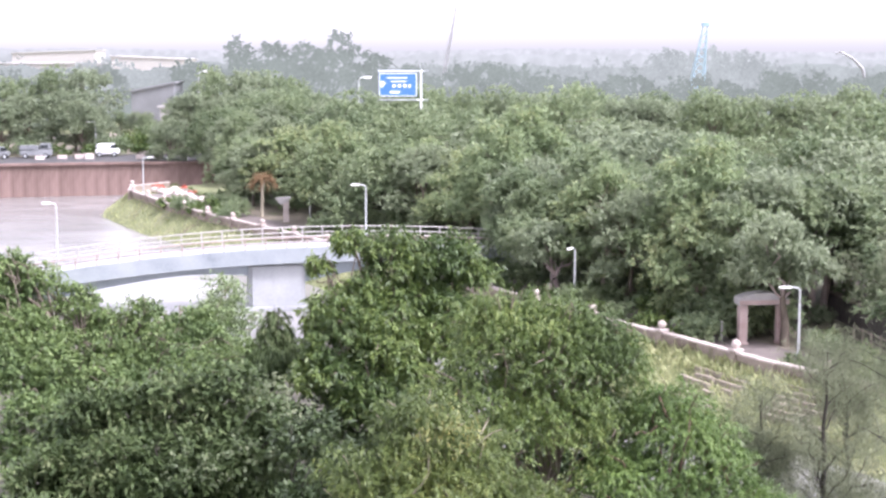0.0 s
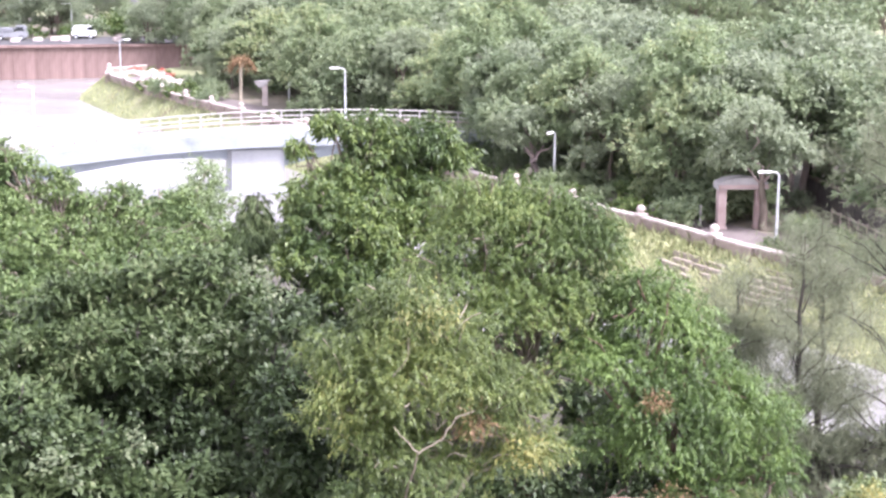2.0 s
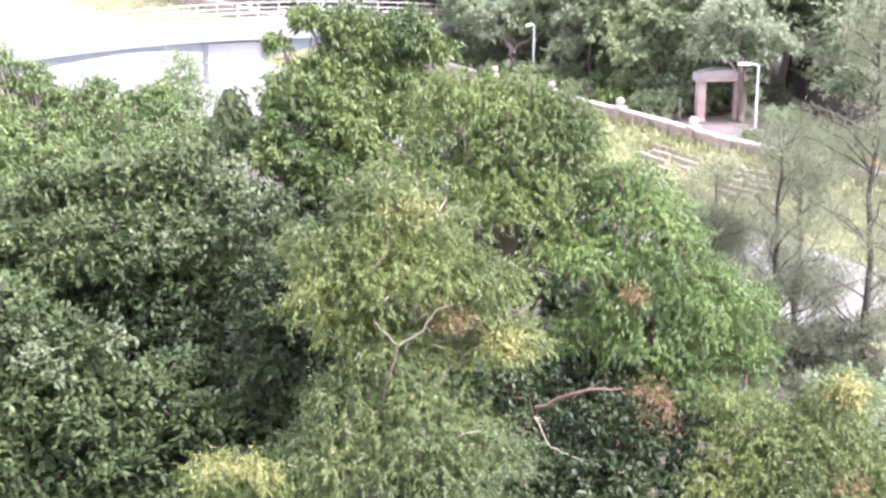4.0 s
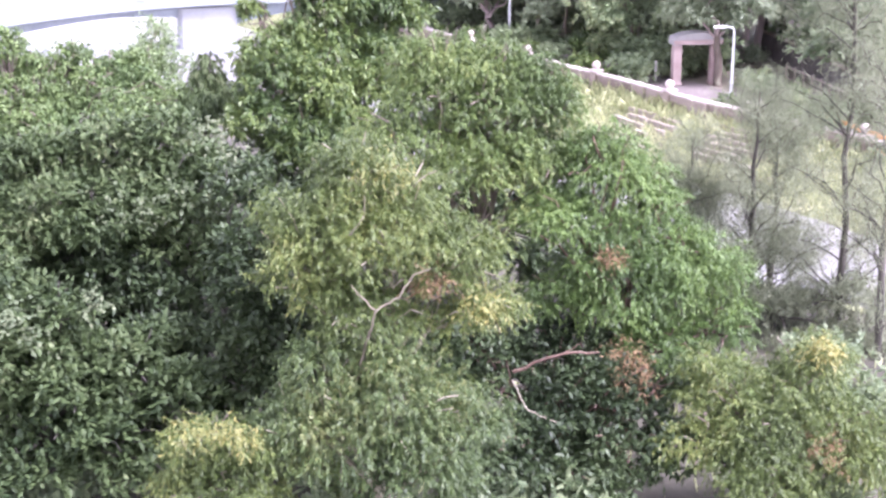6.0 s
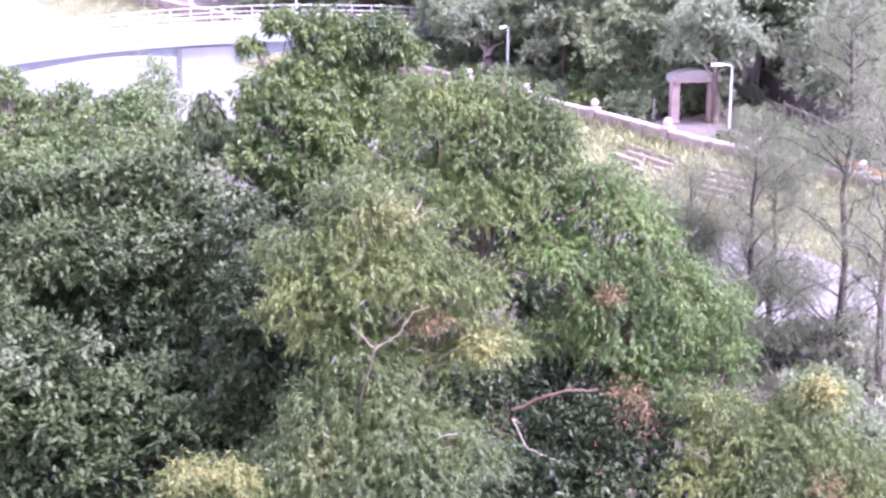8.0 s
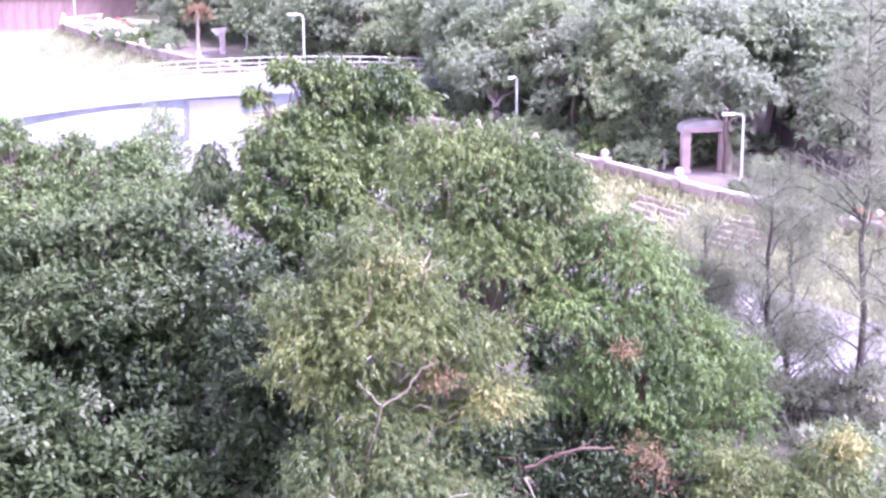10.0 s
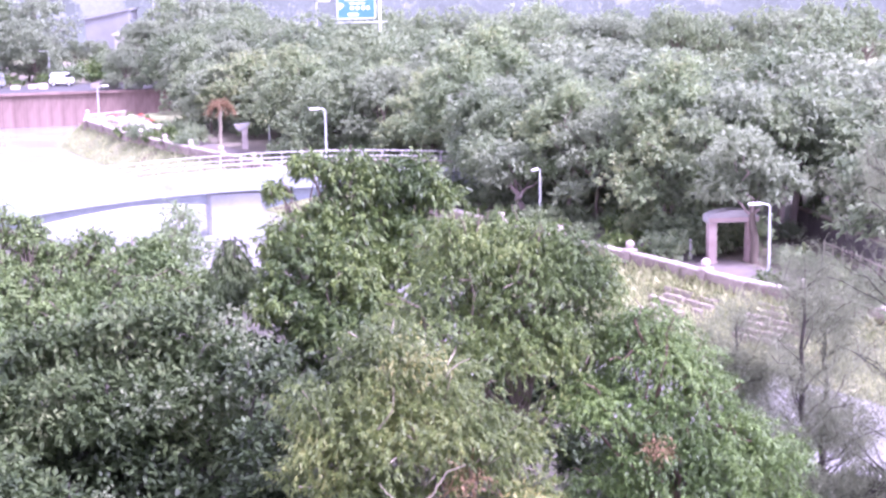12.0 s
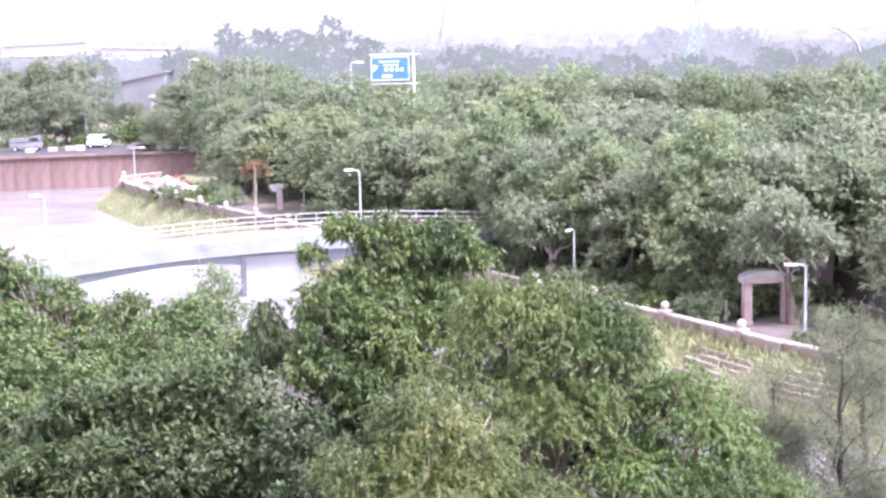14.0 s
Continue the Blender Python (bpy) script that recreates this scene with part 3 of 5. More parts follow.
# ---- stone steps on the bank slope ----
def slope_steps(s0, s1, first, last, seed):
    line = [(21.5, 74.2), (16.9, 80.7), (13.9, 86.7), (8.4, 96.0)]
    root = empty_at("bank_steps", pose(0, 0, 0), "weathered pale stone steps set in the grassy bank", "steps", "bank steps")
    rnd = random.Random(seed)
    shared = None
    for row in range(first, last):
        off = 0.7 + row * 0.42
        s = s0 + rnd.uniform(0, 0.5)
        while s < s1:
            w = rnd.uniform(0.8, 1.2)
            x, y, ang = polyline_at(line, s)
            nx_, ny_ = math.sin(radians(ang)), -math.cos(radians(ang))
            x, y = x - nx_ * off, y - ny_ * off
            if rnd.random() < 0.9:
                if shared is None:
                    ob = part("step_stone", box(1.0, 0.26, 0.3, 0, 0, -0.2, 0.02), M_STEP, root)
                    shared = ob.data
                else:
                    ob = attach(new("step_stone", shared), root)
                z = -off * 0.55 + 0.15 + rnd.uniform(-0.03, 0.03)
                ob.matrix_basis = pose(x, y, z, rnd.uniform(-3, 3), rnd.uniform(-2, 2), ang + rnd.uniform(-1.5, 1.5)) @ Matrix.Diagonal((w * 0.95, 1, 1, 1))
            s += w


slope_steps(1.6, 5.6, 0, 6, 3)
slope_steps(8.0, 12.0, 1, 9, 4)


# ---- arched garden pavilion ----
def pavilion():
    root = empty_at("garden_pavilion", pose(17.3, 88.0, 0.05, 0, 0, 6), "pink stone garden pavilion with a curved grey roof beam", "pavilion")
    for x, y in ((0, 0), (2.25, 0.0)):
        p = part("pillar", box(0.5, 0.5, 2.35, x, y, 0, 0.03), M_PINK, root)
        part("plinth", box(0.6, 0.6, 0.18, x, y, 0, 0.02), M_PINK, p)
    bm = bmesh.new()
    n = 16
    rows = []
    for i in range(n + 1):
        t = i / n
        x = -0.3 + t * 2.95
        top = 2.72 + 0.34 * math.sin(math.pi * t) ** 0.7
        rows.append([bm.verts.new(q) for q in ((x, -0.34, 2.35), (x, 0.75, 2.35), (x, 0.75, top), (x, -0.34, top))])
    for a, b in zip(rows, rows[1:]):
        for j in range(4):
            bm.faces.new((a[j], a[(j + 1) % 4], b[(j + 1) % 4], b[j]))
    bm.faces.new(rows[0][::-1])
    bm.faces.new(rows[-1])
    bmesh.ops.recalc_face_normals(bm, faces=bm.faces[:])
    part("curved_roof", bm, M_BEAM, root, "grey domed roof slab")
    part("fascia", box(2.95, 0.08, 0.24, 1.175, -0.385, 2.4, 0.01), M_PINK, root)
    return root


pavilion()


# ---- lamps ----
def street_lamp(m, h=4.0, arm=1.0, label="slim grey lamp post with a flat white head"):
    root = empty_at("street_lamp", m, label, "street lamp", "promenade lamps")
    part("base", box(0.26, 0.26, 0.35, 0, 0, 0, 0.02), M_POLE, root)
    tube("pole", [(0, 0, 0), (0, 0, h * 0.5), (0, 0, h - 0.15)], [0.085, 0.075, 0.06], M_POLE, root)
    tube("arm", [(0, 0, h - 0.18), (-0.08, 0, h - 0.05), (-0.3, 0, h), (-arm * 0.6, 0, h + 0.02)], 0.045, M_POLE, root)
    bm = box(0.75, 0.26, 0.13, -arm * 0.8, 0, h - 0.06, 0.05)
    head = part("head", bm, M_LAMPHEAD, root, "white lamp head")
    part("diffuser", box(0.5, 0.2, 0.03, -arm * 0.82, 0, h - 0.085, 0.01), M_RAIL, head)
    return root


lamp_a = street_lamp(pose(19.6, 83.8, 0.05), 4.0)
copy_thing(lamp_a, pose(8.7, 101.0, 0.05, 0, 0, 60))
copy_thing(lamp_a, pose(-35.2, 181.0, 0.05, 0, 0, 200) @ Matrix.Diagonal((1.1, 1.1, 1.1, 1)))
copy_thing(lamp_a, pose(-50.3, 224.0, 2.0) @ Matrix.Diagonal((1.3, 1.3, 1.15, 1)))
copy_thing(lamp_a, pose(-27.9, 110.9, 0.95) @ Matrix.Diagonal((0.9, 0.9, 1.26, 1)))
copy_thing(lamp_a, pose(-5.9, 117.6, 2.35) @ Matrix.Diagonal((1, 1, 1.1, 1)))
copy_thing(lamp_a, pose(-13.4, 155.0, 0.05) @ Matrix.Diagonal((1, 1, 0.6, 1)))


# ---- footbridge ----
def bridge():
    root = empty_at("footbridge", pose(0, 0, 0), "pale blue-white concrete footbridge arching over the river", "bridge")
    A, B = Vector((-46, 107.2)), Vector((9.5, 117.2))
    d = (B - A).normalized()
    nrm = Vector((-d.y, d.x))
    L, S0 = (B - A).length, 9.0
    ang = math.degrees(math.atan2(d.y, d.x))

    def deck_z(s):
        if s < 16:
            return 0.61 + (s - 16) * 0.152 + (16 - s) ** 2 * 0.009
        return 2.32 - 5.0 * ((s - 38.5) / 38.5) ** 2 if s < 38.5 else 2.32 - 0.9 * ((s - 38.5) / 17) ** 2

    def loft(profile, s0, s1, n):
        bm = bmesh.new()
        rows = []
        for i in range(n + 1):
            s = s0 + (s1 - s0) * i / n
            rows.append([bm.verts.new((A.x + d.x * s + nrm.x * o, A.y + d.y * s + nrm.y * o, z)) for o, z in profile(s)])
        k = len(rows[0])
        for a, b in zip(rows, rows[1:]):
            for j in range(k):
                bm.faces.new((a[j], b[j], b[(j + 1) % k], a[(j + 1) % k]))
        bm.faces.new(rows[0])
        bm.faces.new(rows[-1][::-1])
        bmesh.ops.recalc_face_normals(bm, faces=bm.faces[:])
        return bm

    def girder(s):
        drop = 0.5 + 1.2 * max(0.0, 1 - abs(s - 36.0) / 9.0) ** 2 + 0.7 * min(1.0, max(0.0, (27 - s) / 11)) ** 1.5
        z = deck_z(s) - 1.05
        return [(1.15, z + 0.2), (1.3, z - drop), (2.9, z - drop), (3.05, z + 0.2)]

    part("deck", loft(lambda s: [(0.3, deck_z(s)), (3.9, deck_z(s)), (3.9, deck_z(s) - 0.25), (0.3, deck_z(s) - 0.25)], S0, L, 40), M_CONC_GREY, root)
    for o0, o1 in ((0.0, 0.28), (3.92, 4.2)):
        part("edge_beam", loft(lambda s: [(o0, deck_z(s) + 0.12), (o1, deck_z(s) + 0.12), (o1, deck_z(s) - 1.0), (o0 + 0.08, deck_z(s) - 1.05), (o0, deck_z(s) - 1.0)], S0, L, 40), M_CONCRETE, root, "pale blue-white concrete edge beam")
    part("girder", loft(girder, S0, L, 48), M_GIRDER, root, "blue-grey shaded girder")
    for s in (34.3,):
        c = A + d * s + nrm * 2.1
        bm = box(4.2, 3.0, deck_z(s) + 2.6, 0, 0, -3.6, 0.25)
        p = part("pier", bm, M_PIER, root)
        p.matrix_basis = pose(c.x, c.y, 0, 0, 0, ang)
        q = part("pier_foot", box(5.0, 3.8, 0.7, 0, 0, -2.75, 0.1), M_CONC_GREY, root)
        q.matrix_basis = pose(c.x, c.y, 0, 0, 0, ang)
    for o, mat, hs in ((0.14, M_RAIL_PINK, (0.45, 0.78)), (4.06, M_RAIL, (0.4, 0.7, 1.1))):
        rails = new("railing")
        rails.parent = root
        for h in hs:
            pts = []
            for i in range(41):
                s = S0 + (L - S0) * i / 40
                pts.append((A.x + d.x * s + nrm.x * o, A.y + d.y * s + nrm.y * o, deck_z(s) + 0.1 + h))
            tube("rail", pts, 0.045, mat, rails, 6)
        post = None
        k = int((L - S0) / 1.5)
        for i in range(k + 1):
            s = S0 + (L - S0) * i / k
            if post is None:
                post = part("rail_post", box(0.09, 0.09, hs[-1], 0, 0, 0, 0.01), mat, rails)
                ob = post
            else:
                ob = attach(new("rail_post", post.data), rails)
            ob.matrix_basis = pose(A.x + d.x * s + nrm.x * o, A.y + d.y * s + nrm.y * o, deck_z(s) + 0.12, 0, 0, ang)
    return root


bridge()

# ---- far promenade furniture ----
def pylon():
    root = empty_at("stone_pylon", pose(-15.5, 152.0, 0.05), "pale stone column with a slanted white canopy slab", "column")
    part("shaft", box(0.55, 0.5, 2.3, 0, 0, 0, 0.03), M_COPING, root)
    bm = bmesh.new()
    v = [bm.verts.new(q) for q in ((0.45, -0.4, 2.55), (0.45, 0.4, 2.55), (-1.05, 0.4, 2.4), (-1.05, -0.4, 2.4), (0.45, -0.4, 2.2), (0.45, 0.4, 2.2), (-0.5, 0.4, 1.75), (-0.5, -0.4, 1.75))]
    for f in ((0, 1, 2, 3), (7, 6, 5, 4), (0, 4, 5, 1), (1, 5, 6, 2), (2, 6, 7, 3), (3, 7, 4, 0)):
        bm.faces.new([v[i] for i in f])
    bmesh.ops.recalc_face_normals(bm, faces=bm.faces[:])
    part("canopy_slab", bm, M_RAIL, root, "white canopy slab")


pylon()
marker = empty_at("marker_post", pose(16.3, 89.0, 0.05), "thin white marker post behind the parapet", "post")
part("shaft", box(0.12, 0.12, 1.15, 0, 0, 0, 0.01), M_RAIL, marker)
part("cap", box(0.15, 0.15, 0.06, 0, 0, 1.15, 0.01), M_RAIL, marker)


def back_fence():
    root = empty_at("promenade_fence", pose(0, 0, 0), "pale metal fence along the back of the promenade", "fence")
    line = [(23.9, 88.5), (24.6, 84.0), (25.2, 78.0), (26.5, 71.0)]
    for h in (0.35, 1.0):
        tube("rail", [(x, y, h) for x, y in line], 0.05, M_RAIL_PINK, root, 6)
    post = None
    k = int(length_of(line) / 1.2)
    for i in range(k + 1):
        x, y, a = polyline_at(line, i * 1.2)
        if post is None:
            post = part("fence_post", box(0.1, 0.1, 1.15, 0, 0, 0, 0.01), M_RAIL_PINK, root)
            ob = post
        else:
            ob = attach(new("fence_post", post.data), root)
        ob.matrix_basis = pose(x, y, 0, 0, 0, a)


back_fence()


def garden_wall(line, high):
    """Dark wall behind the promenade, in short cast lengths under a coping."""
    root = empty_at("garden_wall", pose(0, 0, 0), "dark stone wall behind the promenade", "wall")
    body = coping = None
    for i in range(int(length_of(line) / 1.8)):
        x, y, a = polyline_at(line, (i + 0.5) * 1.8)
        if body is None:
            body = part("wall_panel", box(1.78, 0.36, high + 0.3, 0, 0, -0.3, 0.02), M_DARKSTONE, root)
            coping = part("coping_stone", box(1.77, 0.5, 0.14, 0, 0, high, 0.03), M_WALLSTONE, root)
            pieces = (body, coping)
        else:
            pieces = [attach(new(o.name.split(".")[0], o.data), root) for o in (body, coping)]
        for ob in pieces:
            ob.matrix_basis = pose(x, y, 0.05, 0, 0, a)
    return root


garden_wall([(24.8, 97.5), (25.6, 91.0), (26.0, 84.4), (26.6, 77.0), (27.6, 69.0)], 1.55)
for i in range(4):
    x, y = 22.3 + i * 0.5, 74.5 - i * 1.7
    b = empty_at("traffic_barrier", pose(x, y, 0.05, 0, 0, -75 + i * 4), "orange and white plastic barrier on the promenade", "barrier", "plastic barriers")
    for z, mt in ((0.15, M_ORANGE), (0.55, M_RAIL), (0.85, M_ORANGE)):
        part("board", box(1.5, 0.06, 0.2, 0, 0, z, 0.015), mt, b)
    for q in (-0.65, 0.65):
        part("leg", box(0.08, 0.4, 0.15, q, 0, 0, 0.01), M_ORANGE, b)
        part("upright", box(0.06, 0.05, 1.1, q, 0.06, 0, 0.01), M_ORANGE, b)


def planter(x, y, a, s):
    root = empty_at("flower_planter", pose(x, y, 0.05, 0, 0, a), "pale stone planter filled with red flowers", "planter", "flower planters")
    bm = box(1.6, 0.7, 0.45, 0, 0, 0, 0.04)
    part("trough", bm, M_COPING, root)
    rng = np.random.default_rng(s)
    v, f = crown_arrays(rng, [(-0.4, 0, 0.6, 0.35), (0.4, 0, 0.6, 0.35)], 240, 0.14, 0.09, sprig=6, reach=0.2)
    attach(new("blossoms", quick_mesh("blossoms", v, f, M_FLOWER if s % 2 else M_SHRUB)), root)


for i, (x, y) in enumerate([(-34.5, 186.5), (-32.5, 186.0), (-31.0, 184.5), (-30.0, 182.5), (-33.5, 183.0), (-29.0, 178.0), (-27.5, 175.0)]):
    planter(x, y, 60 + i * 13, i + (1 if i < 5 else 0))


# ---- vehicles on the far road ----
def vehicle(x, y, a, long, high, paint, label, kind):
    root = empty_at("van" if kind == "van" else "truck", pose(x, y, 2.02, 0, 0, a), label, kind)
    part("body", box(long, 1.8, high * 0.5, 0, 0, 0.4, 0.12), paint, root)
    cabin = part("cabin", box(long * (0.8 if kind == "van" else 0.35), 1.7, high * 0.5, long * (-0.05 if kind == "van" else 0.3), 0, 0.4 + high * 0.48, 0.18), paint, root)
    part("window", box(long * 0.22, 1.74, high * 0.28, long * 0.28, 0, 0.42 + high * 0.58, 0.03), M_GLASS, cabin, "dark window glass")
    if kind == "truck":
        part("load_bed", box(long * 0.6, 1.9, high * 0.3, -long * 0.2, 0, 0.4 + high * 0.5, 0.04), M_CARGREY, root)
    for wx in (-long * 0.32, long * 0.32):
        for wy in (-0.82, 0.82):
            bm = bmesh.new()
            bmesh.ops.create_cone(bm, cap_ends=True, segments=16, radius1=0.36, radius2=0.36, depth=0.24, matrix=pose(wx, wy, 0.36, 90))
            wheel = part("wheel", bm, M_TYRE, root)
            bm = bmesh.new()
            bmesh.ops.create_cone(bm, cap_ends=True, segments=12, radius1=0.2, radius2=0.2, depth=0.26, matrix=pose(wx, wy, 0.36, 90))
            part("rim", bm, M_POLE, wheel)


vehicle(-47.2, 217.5, 4, 3.2, 1.5, M_CARPAINT, "white van parked on the road above the river wall", "van")
vehicle(-56.5, 214.5, 8, 4.4, 1.7, M_CARGREY, "grey truck parked on the road above the river wall", "truck")
vehicle(-61.5, 213.0, 8, 3.4, 1.3, M_CARGREY, "dark parked van above the river wall", "van")
ROAD_IN = [(-130, 190.9), (-60, 203.4), (-45, 206.9), (-34, 208.4), (-22, 214.9)]
ROAD_OUT = [(-130, 204), (-60, 216), (-45, 220.5), (-34, 224), (-22, 227)]
road_v = [(x, y, z) for z, line in ((1.7, ROAD_IN), (2.07, ROAD_IN), (2.07, ROAD_OUT), (1.7, ROAD_OUT)) for x, y in line]
road = new("road", quick_mesh("road", road_v, [(r * 5 + i, r * 5 + i + 1, r * 5 + i + 6, r * 5 + i + 5) for r in range(3) for i in range(4)], M_ROAD))
tagged(road, "wet asphalt road above the river wall", "road", kind="structure")
for i, (x, y) in enumerate([(-52.3, 212.0), (-50.0, 212.3), (-48.6, 212.0), (-55.0, 210.5), (-41.5, 212.0), (-39.0, 211.5)]):
    b = empty_at("road_block", pose(x, y, 2.05, 0, 0, 10 + i * 7), "pale concrete block beside the river road", "concrete block", "road blocks")
    part("block", box(1.3, 0.5, 0.55 + 0.12 * (i % 3), 0, 0, 0, 0.06), M_COPING, b)


# ---- road sign on its gantry ----
def sign():
    root = empty_at("road_sign", pose(-5.8, 200, 2.0), "blue road direction sign on a white lattice gantry", "road sign")
    w, h, z0 = 4.9, 3.0, 9.0
    panel = part("panel", box(w, 0.12, h, 0, -0.3, z0, 0.02), M_BLUE, root)
    for z in (z0, z0 + h - 0.12):
        part("border", box(w - 0.1, 0.02, 0.1, 0, -0.37, z + 0.01, 0), M_WHITE, panel)
    for x in (-w / 2 + 0.08, w / 2 - 0.08):
        part("border", box(0.1, 0.02, h - 0.1, x, -0.37, z0 + 0.05, 0), M_WHITE, panel)
    # unreadable lettering as bars
    for x, z, bw, bh in ((-0.1, 2.3, 2.6, 0.16), (0.1, 1.85, 2.0, 0.16), (0.2, 1.15, 0.42, 0.42), (-0.5, 1.15, 0.42, 0.42), (0.9, 1.15, 0.42, 0.42), (1.5, 1.15, 0.3, 0.42), (-0.4, 0.4, 1.3, 0.3)):
        part("lettering_bar", box(bw, 0.02, bh, x, -0.38, z0 + z, 0), M_WHITE, panel)
    bm = bmesh.new()
    for pts in (((-2.1, 1.1), (-1.5, 1.75), (-1.75, 1.85), (-2.2, 1.35)), ((-2.2, 1.95), (-2.25, 1.4), (-1.65, 2.0))):
        bm.faces.new([bm.verts.new((x, -0.385, z0 + z)) for x, z in pts])
    part("arrow", bm, M_WHITE, panel, "white arrow")
    for y in (-0.1, 0.7):
        for z in (z0 + h + 0.25, z0 - 0.45):
            tube("chord", [(-2.6, y, z), (3.2, y, z)], 0.09, M_STEEL, root, 6)
    for i in range(9):
        x = -2.6 + i * 0.72
        for z in (z0 + h + 0.25, z0 - 0.45):
            tube("lattice_bar", [(x, -0.1, z), (x + 0.36, 0.7, z), (x + 0.72, -0.1, z)], 0.05, M_STEEL, root, 5)
    for y in (-0.1, 0.7):
        tube("column", [(2.95, y, 0), (2.95, y, z0 + h + 0.4)], 0.14, M_STEEL, root, 8)
    for i in range(11):
        z = 1 + i * 1.1
        tube("lattice_bar", [(2.95, -0.1, z), (2.95, 0.7, z + 0.55), (2.95, -0.1, z + 1.1)], 0.05, M_STEEL, root, 5)


sign()


# ---- cranes far off ----
def lattice_crane(x, y, z0, z1, lean, w, mat, label):
    root = empty_at("crane", pose(x, y, 2.0), label, "crane", "distant cranes")
    z1 -= 2.0
    for sx in (-1, 1):
        for sy in (-1, 1):
            tube("chord", [(sx * w, sy * w, 0), (lean + sx * w * 0.25, sy * w * 0.3, z1)], [0.16, 0.1], mat, root, 5)
    for i in range(int(z1 / 2)):
        t0, t1 = i * 2 / z1, min(1, (i * 2 + 2) / z1)
        wa, wb = w * (1 - 0.75 * t0), w * (1 - 0.75 * t1)
        tube("lattice_bar", [(lean * t0 - wa, -wa, z1 * t0), (lean * t1 + wb, -wb, z1 * t1)], 0.08, mat, root, 4)
        tube("lattice_bar", [(lean * t0 + wa, -wa, z1 * t0), (lean * t1 - wb, -wb, z1 * t1)], 0.08, mat, root, 4)
    part("head", box(w * 0.9, w * 0.9, 0.9, lean, 0, z1 - 0.3, 0.08), mat, root)
    return root


lattice_crane(68.0, 420, 0, 23.5, 2.6, 2.1, M_CRANE, "pale blue lattice piling rig far off in drizzle")
lattice_crane(-1.2, 420, 0, 27.5, 4.6, 0.55, M_CRANE_GREY, "thin grey lattice crane boom far off in drizzle")


def grab(x, y):
    root = empty_at("excavator_crane", pose(x, y, 2.0), "grey excavator arm rising above distant trees", "crane", "distant cranes")
    tube("boom", [(6, 0, 0), (3.2, 0, 10.0), (0.5, 0, 12.6)], [0.55, 0.5, 0.35], M_CRANE_GREY, root, 6)
    tube("dipper", [(0.5, 0, 12.6), (-2.6, 0, 14.3), (-4.2, 0, 14.0)], [0.4, 0.35, 0.2], M_CRANE_GREY, root, 6)
    part("cab", box(3, 2.6, 2.8, 6, 0, 0, 0.2), M_CRANE_GREY, root)


grab(110.0, 420)


# ---- plain far distance, haze painted as glow ----
def far_band(name, y, half, zlo, top, mat, seed, rough):
    rng = np.random.default_rng(seed)
    n = 700
    xs = np.linspace(-half, half, n)
    prof = np.array([top(x) + rough * (noise.noise((x * 0.05, seed, 0)) * 1.2 + noise.noise((x * 0.2, seed, 3)) * 0.8 + noise.noise((x * 0.7, seed, 7)) * 0.5) for x in xs])
    v = np.concatenate([np.stack([xs, np.full(n, y), np.full(n, zlo)], 1), np.stack([xs, np.full(n, y), prof], 1), np.stack([xs, np.full(n, y + 8.0), prof - 1], 1)])
    i = np.arange(n - 1)
    f = np.concatenate([np.stack([i, i + 1, i + 1 + n, i + n], 1), np.stack([i + n, i + 1 + n, i + 1 + 2 * n, i + 2 * n], 1)])
    ob = new(name, quick_mesh(name, v, f, mat))
    return tagged(ob, "far woods and roofs, haze painted as a pale glow", "backdrop", kind="structure")


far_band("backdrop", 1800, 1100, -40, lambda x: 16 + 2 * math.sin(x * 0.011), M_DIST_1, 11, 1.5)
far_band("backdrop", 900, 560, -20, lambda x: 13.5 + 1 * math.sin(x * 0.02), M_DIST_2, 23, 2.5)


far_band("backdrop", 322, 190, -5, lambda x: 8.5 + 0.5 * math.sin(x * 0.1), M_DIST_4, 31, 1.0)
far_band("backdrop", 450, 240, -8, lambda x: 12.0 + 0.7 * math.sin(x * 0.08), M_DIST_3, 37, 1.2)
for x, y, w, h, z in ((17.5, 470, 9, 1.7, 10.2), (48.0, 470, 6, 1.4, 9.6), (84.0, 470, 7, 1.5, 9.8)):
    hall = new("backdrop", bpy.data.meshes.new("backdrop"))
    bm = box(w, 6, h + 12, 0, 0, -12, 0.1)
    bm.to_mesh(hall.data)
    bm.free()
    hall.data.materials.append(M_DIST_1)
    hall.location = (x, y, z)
    tagged(hall, "far roof above the distant woods, glowing pale for haze", "backdrop", kind="structure")


def far_hall(x, y, w, d, z0, z1, z2, mat, label):
    """A far building with a mono-pitch roof, pale with distance."""
    root = empty_at("far_hall", pose(x, y, z0), label, "building", "far halls")
    bm = bmesh.new()
    lo = [bm.verts.new(q) for q in ((-w / 2, 0, 0), (w / 2, 0, 0), (w / 2, d, 0), (-w / 2, d, 0))]
    hi = [bm.verts.new(q) for q in ((-w / 2, 0, z1 - z0), (w / 2, 0, z2 - z0), (w / 2, d, z2 - z0), (-w / 2, d, z1 - z0))]
    bm.faces.new(hi)
    for j in range(4):
        bm.faces.new((lo[j], lo[(j + 1) % 4], hi[(j + 1) % 4], hi[j]))
    bmesh.ops.recalc_face_normals(bm, faces=bm.faces[:])
    part("wall", bm, mat, root)
    roof = part("roof", box(math.hypot(w, z2 - z1) + 0.8, d + 0.8, 0.35, 0, 0, 0, 0.05), mat, root)
    roof.matrix_basis = pose(0, d / 2, (z1 + z2) / 2 - z0 + 0.02, 0, -math.degrees(math.atan2(z2 - z1, w)), 0)
    return root


